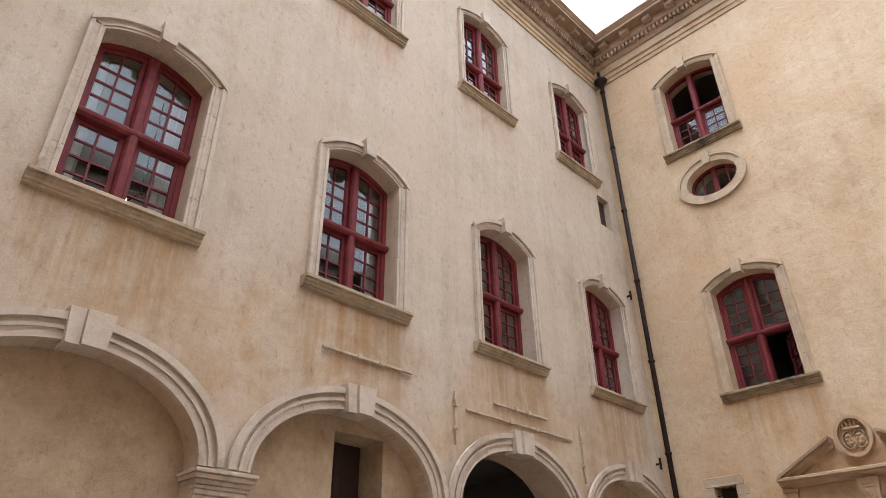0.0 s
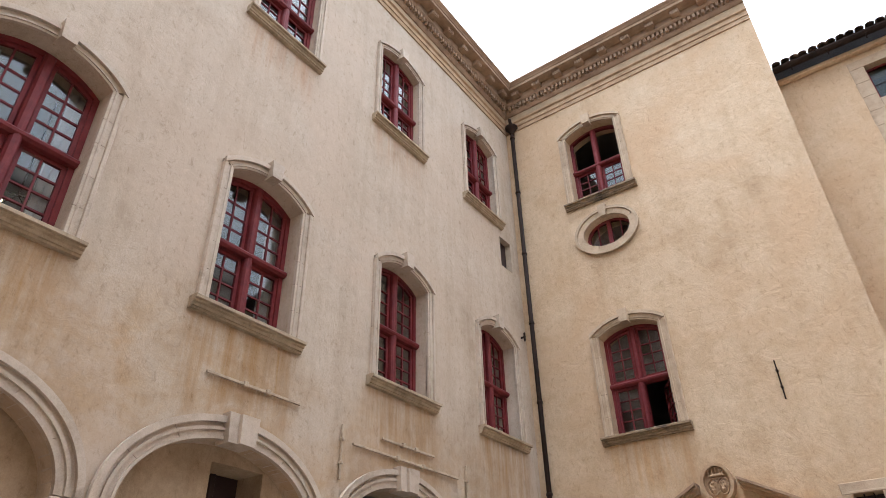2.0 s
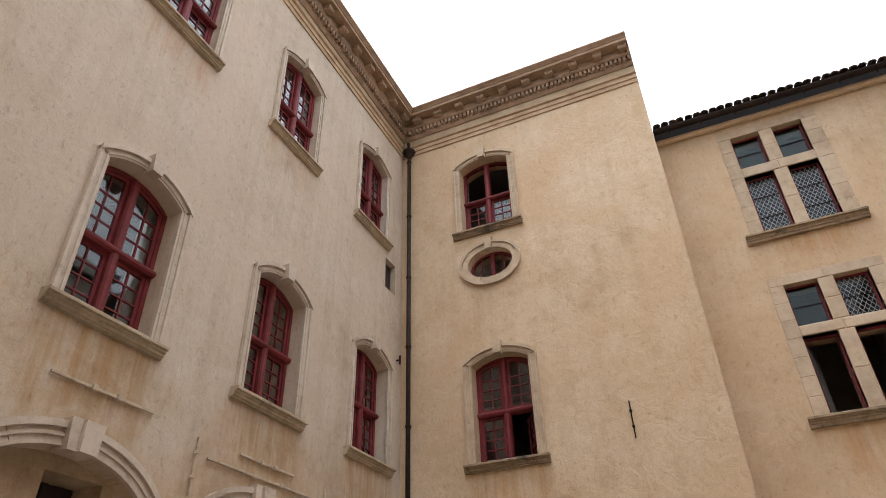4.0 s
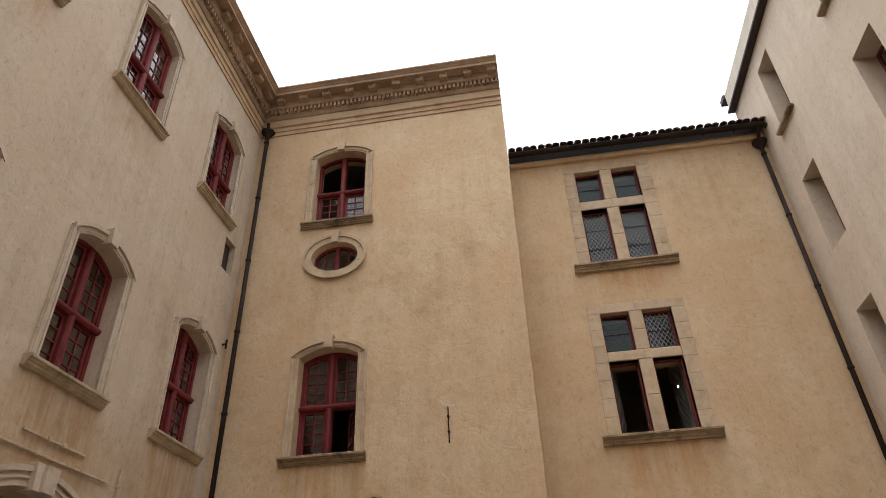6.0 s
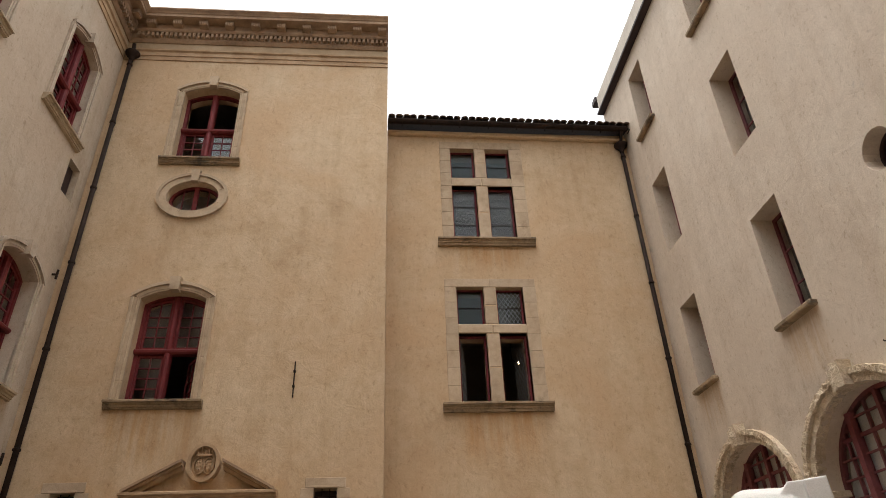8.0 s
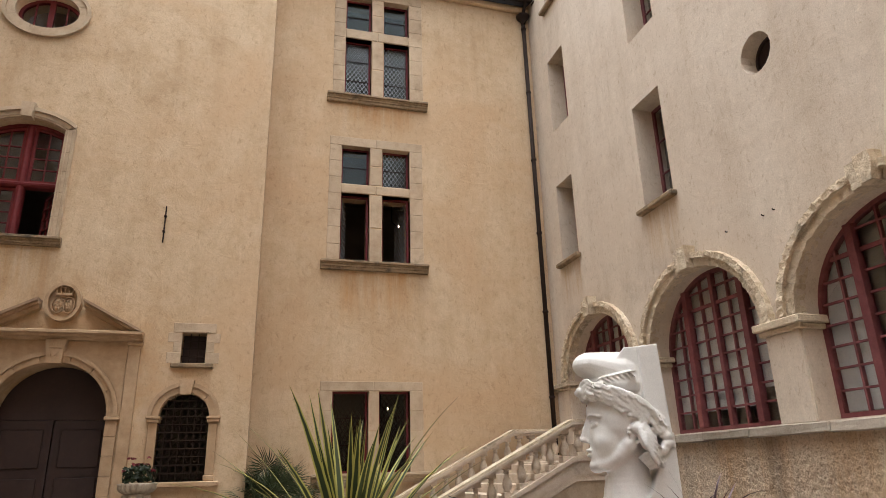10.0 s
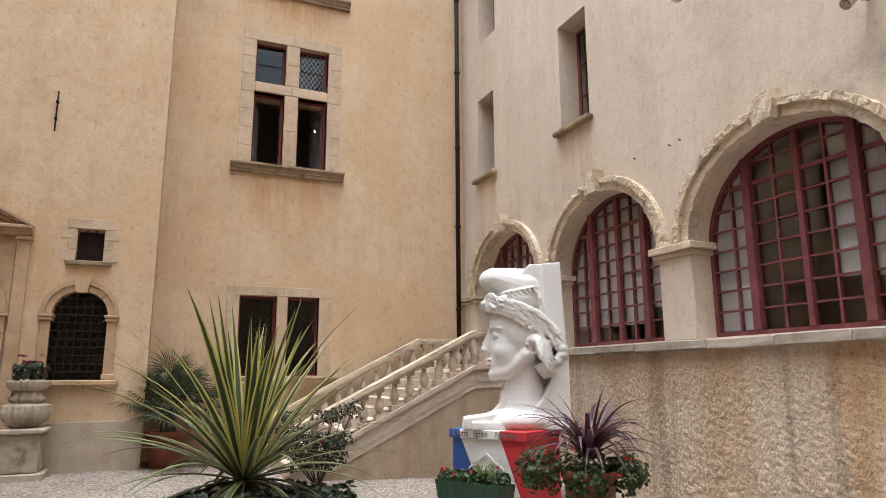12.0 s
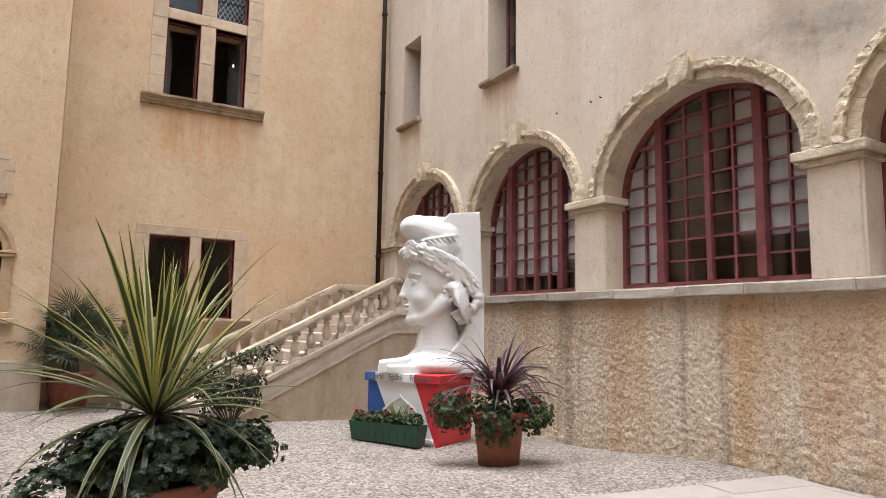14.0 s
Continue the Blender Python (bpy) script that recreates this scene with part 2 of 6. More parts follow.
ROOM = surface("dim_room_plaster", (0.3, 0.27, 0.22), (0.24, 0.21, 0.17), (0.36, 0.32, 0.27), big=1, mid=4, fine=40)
FASCIA = surface("whitish_fascia", (0.6, 0.55, 0.47), (0.48, 0.43, 0.36), (0.68, 0.63, 0.56), streak=0.5)
LEAD = surface("grey_lead_came", (0.3, 0.31, 0.32), (0.2, 0.21, 0.22), (0.4, 0.41, 0.42), rough=0.5, metallic=0.3)
CURTAIN = surface("off_white_curtain", (0.55, 0.53, 0.48), (0.45, 0.43, 0.38), (0.62, 0.6, 0.56), big=2, mid=8)


def glass_mat(name, tint, wave=0.002):
    """Clear old sheet glass, faintly uneven."""
    m, n, l, p = nodes_of(name)
    n.remove(p)
    g = n.new("ShaderNodeBsdfGlass")
    g.inputs["Color"].default_value = (*tint, 1)
    g.inputs["Roughness"].default_value = 0.0
    g.inputs["IOR"].default_value = 1.5
    geo = n.new("ShaderNodeNewGeometry")
    t = noise_tex(n, l, geo.outputs["Position"], 2.0, 2, 0.5)
    b = n.new("ShaderNodeBump")
    b.inputs["Strength"].default_value = 0.4
    b.inputs["Distance"].default_value = wave
    l.new(t.outputs["Fac"], b.inputs["Height"])
    l.new(b.outputs["Normal"], g.inputs["Normal"])
    l.new(g.outputs[0], n["Material Output"].inputs["Surface"])
    return m


GLASS = glass_mat("old_window_glass", (0.98, 0.99, 0.99), 0.002)
DULLGLASS = glass_mat("greenish_leaded_glass", (0.55, 0.59, 0.58), 0.004)

# roughcast: pits between the thrown grains, and long rust and soot runs below the ledge
rn_, rl_ = ROUGHCAST.node_tree.nodes, ROUGHCAST.node_tree.links
rp_ = rn_["Principled BSDF"]
rgeo = rn_.new("ShaderNodeNewGeometry").outputs["Position"]
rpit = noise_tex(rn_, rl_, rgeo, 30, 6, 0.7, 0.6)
# shade of the pits and lit grain tops put into the colour
rpit_shade = ramp(rn_, [(0.32, (0.42, 0.37, 0.32)), (0.46, (1, 1, 1)), (0.64, (1.16, 1.16, 1.14))])
rl_.new(rpit.outputs["Fac"], rpit_shade.inputs["Fac"])
rc = mixc(rn_, rl_, 0.9, rp_.inputs["Base Color"].links[0].from_socket, rpit_shade.outputs["Color"], 'MULTIPLY')
for sc_, lo_, col_ in ((1.5, 0.55, (0.86, 0.7, 0.52)), (2.2, 0.59, (0.5, 0.5, 0.5)), (0.9, 0.6, (0.74, 0.5, 0.33))):
    rs = noise_tex(rn_, rl_, scaled(rn_, rl_, rgeo, (sc_, sc_, 0.13)), 1.0, 6, 0.6, 0.3)
    rr_ = ramp(rn_, [(lo_ - 0.06, (1, 1, 1)), (lo_ + 0.1, col_)])
    rl_.new(rs.outputs["Fac"], rr_.inputs["Fac"])
    rc = mixc(rn_, rl_, 0.9, rc, rr_.outputs["Color"], 'MULTIPLY')
rl_.new(rc, rp_.inputs["Base Color"])
rb_ = rn_.new("ShaderNodeBump")
rb_.inputs["Strength"].default_value = 1.0
rb_.inputs["Distance"].default_value = 0.02
rl_.new(rpit.outputs["Fac"], rb_.inputs["Height"])
rl_.new(rp_.inputs["Normal"].links[0].from_socket, rb_.inputs["Normal"])
rl_.new(rb_.outputs["Normal"], rp_.inputs["Normal"])

# ---------------------------------------------------------------- building helpers
PANES = []


def thing(name, m=Matrix(), label="", category="", group="", kind=""):
    ob = new(name)
    ob.empty_display_size = 0.2
    ob.matrix_world = m
    return tagged(ob, label, category, group, kind)


def part(name, bm, mat, parent=None, label="", smooth=False, m=None):
    me = bpy.data.meshes.new(name)
    bmesh.ops.recalc_face_normals(bm, faces=bm.faces)
    bm.to_mesh(me)
    bm.free()
    return mesh_ob(name, me, mat, parent, label, smooth, m)


def mesh_ob(name, me, mat=None, parent=None, label="", smooth=False, m=None):
    if mat and not me.materials:
        me.materials.append(mat)
    if smooth:
        for f in me.polygons:
            f.use_smooth = True
    ob = new(name, me)
    ob.parent = parent
    if m is not None:
        ob.matrix_local = m
    return tagged(ob, label)


def box(bm, x0, x1, y0, y1, z0, z1, bev=0.0):
    vs = [bm.verts.new((x, y, z)) for x in (x0, x1) for y in (y0, y1) for z in (z0, z1)]
    fs = [bm.faces.new([vs[i] for i in q]) for q in ((0, 1, 3, 2), (4, 6, 7, 5), (0, 4, 5, 1), (2, 3, 7, 6), (0, 2, 6, 4), (1, 5, 7, 3))]
    if bev:
        es = list({e for f in fs for e in f.edges})
        bmesh.ops.bevel(bm, geom=es, offset=bev, segments=1, affect='EDGES')
    return bm


def boxp(name, parent, mat, x0, x1, y0, y1, z0, z1, bev=0.006, label=""):
    return part(name, box(bmesh.new(), x0, x1, y0, y1, z0, z1, bev), mat, parent, label)


def prism(bm, pts, y0, y1):
    """A closed outline in x and z, given thickness from y0 to y1."""
    a = [bm.verts.new((x, y0, z)) for x, z in pts]
    b = [bm.verts.new((x, y1, z)) for x, z in pts]
    bm.faces.new(a)
    bm.faces.new(b[::-1])
    k = len(pts)
    for i in range(k):
        bm.faces.new((a[i], b[i], b[(i + 1) % k], a[(i + 1) % k]))
    return bm


def band(bm, inner, outer, y0, y1):
    """A bent bar between two outlines of equal length in x and z."""
    rows = [[bm.verts.new((x, y, z)) for (x, z), y in ((i, y0), (o, y0), (o, y1), (i, y1))] for i, o in zip(inner, outer)]
    for r, s in zip(rows, rows[1:]):
        for k in range(4):
            bm.faces.new((r[k], r[(k + 1) % 4], s[(k + 1) % 4], s[k]))
    bm.faces.new(rows[0])
    bm.faces.new(rows[-1][::-1])
    return bm


def run_x(bm, prof, x0, x1, end=0.0):
    """A moulding of outline prof (y, z) run from x0 to x1."""
    a = [bm.verts.new((x0 + end * 0, y, z)) for y, z in prof]
    b = [bm.verts.new((x1, y, z)) for y, z in prof]
    bm.faces.new(a)
    bm.faces.new(b[::-1])
    k = len(prof)
    for i in range(k):
        bm.faces.new((a[i], b[i], b[(i + 1) % k], a[(i + 1) % k]))
    return bm


def lathe(bm, prof, seg=16, cx=0.0, cy=0.0, flute=0, deep=0.0):
    """A turned shape from (radius, z) pairs."""
    rings = []
    for r, z in prof:
        ring = []
        for k in range(seg):
            a = 2 * math.pi * k / seg
            rr = r * (1 - deep * (0.5 + 0.5 * math.cos(flute * a))) if flute else r
            ring.append(bm.verts.new((cx + rr * math.cos(a), cy + rr * math.sin(a), z)))
        rings.append(ring)
    for r, s in zip(rings, rings[1:]):
        for k in range(seg):
            bm.faces.new((r[k], r[(k + 1) % seg], s[(k + 1) % seg], s[k]))
    bm.faces.new(rings[0][::-1])
    bm.faces.new(rings[-1])
    return bm


def tube(bm, a, b, r, seg=10, r2=None):
    a, b = Vector(a), Vector(b)
    q = (b - a).to_track_quat('Z', 'Y')
    rings = []
    for c, rr in ((a, r), (b, r if r2 is None else r2)):
        rings.append([bm.verts.new(c + q @ Vector((rr * math.cos(2 * math.pi * k / seg), rr * math.sin(2 * math.pi * k / seg), 0))) for k in range(seg)])
    for k in range(seg):
        bm.faces.new((rings[0][k], rings[0][(k + 1) % seg], rings[1][(k + 1) % seg], rings[1][k]))
    bm.faces.new(rings[0][::-1])
    bm.faces.new(rings[1])
    return bm


def seg_z(x, w, zs, rise, off=0.0):
    """Height of a segmental arch of span w at x, moved outward by off."""
    R = (w * w / 4 + rise * rise) / (2 * rise)
    return zs + rise - R + math.sqrt(max((R + off) ** 2 - x * x, 0))


def seg_pts(x0, x1, w, zs, rise, off=0.0, k=10):
    return [(x0 + (x1 - x0) * i / k, seg_z(x0 + (x1 - x0) * i / k, w, zs, rise, off)) for i in range(k + 1)]


def ell(cx, cz, a, b, t0, t1, k):
    return [(cx + a * math.cos(radians(t0 + (t1 - t0) * i / k)), cz + b * math.sin(radians(t0 + (t1 - t0) * i / k))) for i in range(k + 1)]


def cut_wall(name, mat, m, x0, x1, y1, z0, z1, holes, label):
    """A thick wall with openings cut through. Holes are outlines in x and z with a depth."""
    wall = part(name, box(bmesh.new(), x0, x1, 0, y1, z0, z1), mat, m=None)
    bm = bmesh.new()
    for pts, d in holes:
        prism(bm, pts, -0.3, d)
    tool = part("cutter", bm, mat)
    mod = wall.modifiers.new("cut", 'BOOLEAN')
    mod.operation = 'DIFFERENCE'
    mod.object = tool
    mod.solver = 'EXACT'
    mod.use_self = True
    dg = bpy.context.evaluated_depsgraph_get()
    me = bpy.data.meshes.new_from_object(wall.evaluated_get(dg))
    wall.modifiers.clear()
    wall.data = me
    bpy.data.objects.remove(tool)
    wall.matrix_world = m
    return tagged(wall, label, "wall", kind="structure")


XA, YB, YM, XC, XB = -6.51, 12.3, 13.4, 7.0, 0.35
MA = pose(XA, 0, 0, 0, 0, 90)      # local x runs along +y, local y into the wall
MB = pose(0, YB, 0)
MM = pose(0, YM, 0)
MC = pose(XC, 0, 0, 0, 0, -90)     # local x runs along -y


def seg_hole(c, w, zb, zs, rise):
    return [(c - w / 2, zb), (c + w / 2, zb)] + [(c + x, z) for x, z in seg_pts(w / 2, -w / 2, w, zs, rise)]


def rect(x0, x1, z0, z1):
    return [(x0, z0), (x1, z0), (x1, z1), (x0, z1)]


CEN_A = (1.18, 4.45, 7.68, 10.92)
CEN_W = (1.18, 4.41, 7.68, 10.92)
CEN_U = (4.27, 7.45, 10.68)
SPRING, RISE_A, HALF_A = 3.24, 0.92, 1.34
A_SPEC = dict(w=1.36, zb=5.76, zs=7.93, rise=0.23)
U_SPEC = dict(w=1.30, zb=11.29, zs=13.44, rise=0.19)
# east arcade: centre along the wall (positive y), half span
ARC_E = ((11.43, 1.30), (8.19, 1.33), (4.80, 1.435), (1.36, 1.45))
E_SPRING, E_RISE = 3.3, 1.2
E_OPEN = [  # y near, y far, sill, head, has sill
    (11.55, 12.36, 12.72, 14.72, True), (11.66, 12.48, 9.25, 11.2, False), (11.79, 12.58, 5.95, 7.85, True),
    (8.17, 9.02, 9.34, 11.35, False), (8.32, 9.18, 5.92, 7.98, True), (8.12, 9.0, 12.85, 14.75, True)]

# ---------------------------------------------------------------- large structure
holes = [(seg_hole(c, **A_SPEC), 0.9) for c in CEN_W] + [(seg_hole(c, **U_SPEC), 0.9) for c in CEN_U]
holes += [(rect(11.42, 11.93, 10.05, 10.9), 0.9)]
for i, c in enumerate(CEN_A):
    deep = 0.9 if i == 2 else 0.28
    holes.append(([(c - HALF_A, -0.5), (c + HALF_A, -0.5)] + ell(c, SPRING, HALF_A, RISE_A, 0, 180, 24), deep))
holes.append((rect(4.37, 5.21, -0.45, 4.0), 0.9))
wall_w = cut_wall("wall_west", PLASTER_W, MA, -10, YB + 0.6, 0.6, -0.6, 15.6, holes, "tall pale lime-plastered courtyard wall with a blind arcade")

B_WIN = dict(w=1.33, zb=5.72, zs=7.9, rise=0.2)
B_TOP = dict(w=1.36, zb=11.6, zs=13.73, rise=0.2)
holes = [(seg_hole(-4.05, **B_WIN), 0.9), (seg_hole(-4.07, **B_TOP), 0.9)]
holes += [(ell(-4.08, 10.53, 0.585, 0.42, 0, 345, 23), 0.9), (rect(-0.92, -0.5, 3.5, 4.06), 0.9)]
holes += [([(-1.18, 1.48), (-0.34, 1.48)] + ell(-0.76, 2.55, 0.42, 0.42, 0, 180, 16), 0.9)]
holes += [([(-3.835, -0.5), (-2.005, -0.5)] + ell(-2.92, 2.57, 0.915, 0.915, 0, 180, 20), 0.9)]
holes += [(rect(-5.54, -5.1, 3.5, 4.1), 0.9)]
wall_n = cut_wall("wall_north", PLASTER_N, MB, XA - 0.6, XB, 0.6, -0.6, 15.6, holes, "ochre lime-plastered courtyard wall with trowel marks")

tagged(part("wall_return", box(bmesh.new(), XB - 0.5, XB - 0.002, YB + 0.602, YB + 6, -0.6, 15.6), PLASTER_N), "ochre plastered side of the taller block", "wall", kind="structure")
M_COL1, M_COL2 = (2.04, 2.69), (2.99, 3.64)
holes = []
for a, b in (M_COL1, M_COL2):
    holes += [(rect(a, b, 10.12, 11.78), 0.9), (rect(a, b, 12.05, 13.03), 0.9), (rect(a - 0.02, b - 0.02, 5.95, 7.6), 0.9),
              (rect(a - 0.02, b - 0.02, 7.83, 8.8), 0.9)]
holes += [(rect(1.95, 2.70, 1.54, 3.16), 0.9), (rect(2.92, 3.58, 1.54, 3.16), 0.9)]
wall_m = cut_wall("wall_wing", PLASTER_N, MM, XB + 0.004, XC + 0.6, 0.6, -0.6, 13.62, holes, "ochre lime-plastered wing wall, recessed beside the taller block")

holes = [(rect(-b, -a, z0, z1), 0.9) for a, b, z0, z1, _ in E_OPEN]
for c, h in ARC_E:
    holes.append(([(-c - h, 2.0), (-c + h, 2.0)] + ell(-c, E_SPRING, h, E_RISE, 0, 180, 24), 0.9))
for c in (6.06, 4.42):
    holes.append((ell(-c, 7.1, 0.29, 0.31, 0, 340, 17), 0.9))
wall_e = cut_wall("wall_east", PLASTER_E, MC, -14.4, 10, 0.6, -0.6, 15.3, holes, "greyish lime-plastered wall with deep plain openings")
# unseen closing wall, added near and tall to darken lower walls and jambs
south = part("unseen_wall_south", box(bmesh.new(), XA - 0.6, XC + 0.6, -6.1, -5.5, -0.6, 16), PLASTER_N)
tagged(south, "unseen plain plastered wall added behind the camera to cut light in the court", "wall", kind="structure")

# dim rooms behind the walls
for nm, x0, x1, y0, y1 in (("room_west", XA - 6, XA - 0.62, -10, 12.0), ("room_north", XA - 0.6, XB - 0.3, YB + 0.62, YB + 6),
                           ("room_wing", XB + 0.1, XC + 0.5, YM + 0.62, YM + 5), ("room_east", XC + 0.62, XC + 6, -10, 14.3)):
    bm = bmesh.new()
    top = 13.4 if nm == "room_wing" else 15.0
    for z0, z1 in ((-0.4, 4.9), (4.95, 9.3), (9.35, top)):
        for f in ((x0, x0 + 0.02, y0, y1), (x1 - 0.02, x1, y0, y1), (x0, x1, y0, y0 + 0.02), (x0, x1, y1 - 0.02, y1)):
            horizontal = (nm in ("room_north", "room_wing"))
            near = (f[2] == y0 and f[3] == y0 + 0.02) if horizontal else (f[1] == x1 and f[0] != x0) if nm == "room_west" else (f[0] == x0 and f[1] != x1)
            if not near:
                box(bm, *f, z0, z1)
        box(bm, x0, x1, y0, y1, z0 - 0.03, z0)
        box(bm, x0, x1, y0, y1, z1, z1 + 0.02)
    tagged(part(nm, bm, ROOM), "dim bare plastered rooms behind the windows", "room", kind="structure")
# unseen upper decks, added to shut the rooms off from the sky
for nm, x0, x1, y0, y1, z in (("roof_west", XA - 6.2, XA - 0.02, -10, YB + 6, 15.62), ("roof_east", XC + 0.02, XC + 6.2, -10, 14.4, 15.32)):
    tagged(part(nm, box(bmesh.new(), x0, x1, y0, y1, z, z + 0.12), TILE), "unseen flat clay-tiled deck added to keep sky light out of the rooms", "roof", kind="structure")
tagged(part("roof_north", box(bmesh.new(), XA, XB - 0.05, YB + 0.02, YB + 6, 15.62, 15.74), TILE), "unseen clay-tiled deck added to keep sky light out of the north rooms", "roof", kind="structure")


def ground_z(x, y):
    s = min(max((y - 4.2) / 3.0, 0), 1)
    return -0.03 * min(max(x, 0), 7) * s * s * (3 - 2 * s)


bm = bmesh.new()
xs = [-7 + 0.35 * i for i in range(41)]
ys = [-10.2 + 0.4 * i for i in range(61)]
grid = [[bm.verts.new((x, y, ground_z(x, y) + 0.012 * noise.noise((x * 0.9, y * 0.9, 0)))) for x in xs] for y in ys]
for r, s in zip(grid, grid[1:]):
    for k in range(len(xs) - 1):
        bm.faces.new((r[k], r[k + 1], s[k + 1], s[k]))
GRAVEL = surface("pale_fine_gravel", (0.225, 0.192, 0.163), (0.165, 0.138, 0.114), (0.285, 0.248, 0.214), big=0.8, mid=5, fine=90, bump=0.5, rough=0.95)
gn, gl_ = GRAVEL.node_tree.nodes, GRAVEL.node_tree.links
gp = gn["Principled BSDF"]
gv = gn.new("ShaderNodeTexVoronoi")
gv.inputs["Scale"].default_value = 36
gpos = gn.new("ShaderNodeNewGeometry")
gl_.new(gpos.outputs["Position"], gv.inputs["Vector"])
gr = ramp(gn, [(0.0, (0.26, 0.24, 0.22)), (0.4, (0.95, 0.93, 0.9)), (1.0, (2.1, 2.05, 2.0))])
gl_.new(gv.outputs["Color"], gr.inputs["Fac"])
old = gp.inputs["Base Color"].links[0].from_socket
gl_.new(mixc(gn, gl_, 0.95, old, gr.outputs["Color"], 'MULTIPLY'), gp.inputs["Base Color"])
gb = gn.new("ShaderNodeBump")
gb.inputs["Strength"].default_value = 0.9
gb.inputs["Distance"].default_value = 0.02
gb.invert = True
gl_.new(gv.outputs["Distance"], gb.inputs["Height"])
gl_.new(gb.outputs["Normal"], gp.inputs["Normal"])
tagged(part("ground", bm, GRAVEL, smooth=True), "pale pinkish fine gravel courtyard floor", "ground", kind="structure")

# ---------------------------------------------------------------- windows
WIN = [0]


def win_name():
    WIN[0] += 1
    return "window_%d" % WIN[0]


def pane(parent, mat, pts, y):
    """One sheet of glass, 4 mm thick, of any outline."""
    ob = part("pane", prism(bmesh.new(), pts, y, y + 0.004), mat, parent)
    ob.visible_shadow = False
    PANES.append(ob)
    return ob


def casement(parent, x0, x1, z0, z1, y, mat, cols, rows, top=None, stile=0.05, bar=0.022, glass=None, name="casement", m=None, label=""):
    """A glazed wooden leaf with glazing bars and panes. top(x) gives a bent head."""
    glass = glass or GLASS
    head = top or (lambda x: z1)
    bm = bmesh.new()
    y1 = y + 0.05
    prism(bm, [(x0, z0), (x0 + stile, z0), (x0 + stile, head(x0 + stile)), (x0, head(x0))], y, y1)
    prism(bm, [(x1 - stile, z0), (x1, z0), (x1, head(x1)), (x1 - stile, head(x1 - stile))], y, y1)
    box(bm, x0 + stile, x1 - stile, y + 0.002, y1, z0, z0 + stile * 1.2)
    a, b = x0 + stile, x1 - stile
    k = 5
    xs_ = [a + (b - a) * i / k for i in range(k + 1)]
    band(bm, [(x, head(x) - stile) for x in xs_], [(x, head(x)) for x in xs_], y + 0.002, y1)
    zb_, cw = z0 + stile * 1.2, (b - a) / cols
    rh = (min(head(a), head(b)) - stile - zb_) / rows
    for c in range(1, cols):
        xc = a + cw * c
        box(bm, xc - bar / 2, xc + bar / 2, y + 0.006, y1 - 0.006, zb_, head(xc) - stile)
    for r in range(1, rows):
        zr = zb_ + rh * r
        box(bm, a, b, y + 0.008, y1 - 0.008, zr - bar / 2, zr + bar / 2)
    leaf = part(name, bm, mat, parent, label, m=m)
    for c in range(cols):
        for r in range(rows):
            p0, p1 = a + cw * c, a + cw * (c + 1)
            q0, q1 = zb_ + rh * r, zb_ + rh * (r + 1)
            t0, t1 = (head(p0) - stile, head(p1) - stile) if r == rows - 1 else (q1, q1)
            pane(leaf, glass, [(p0, q0), (p1, q0), (p1, t1), (p0, t0)], y + 0.024)
    return leaf


def stone_sill(parent, x0, x1, z, proud=0.15, deep=0.3, high=0.15, mat=None, name="sill"):
    p = -proud
    prof = [(deep, z), (p, z), (p - 0.012, z - 0.012), (p - 0.012, z - 0.05), (p + 0.03, z - 0.056), (p + 0.034, z - 0.08), (p + 0.056, z - 0.098), (p + 0.058, z - 0.135),
            (p + 0.08, z - 0.14), (p + 0.085, z - high - 0.015), (0.05, z - high - 0.02), (0.05, z - 0.03), (deep, z - 0.03)]
    return part(name, run_x(bmesh.new(), prof, x0, x1), mat or SILLSTONE, parent)


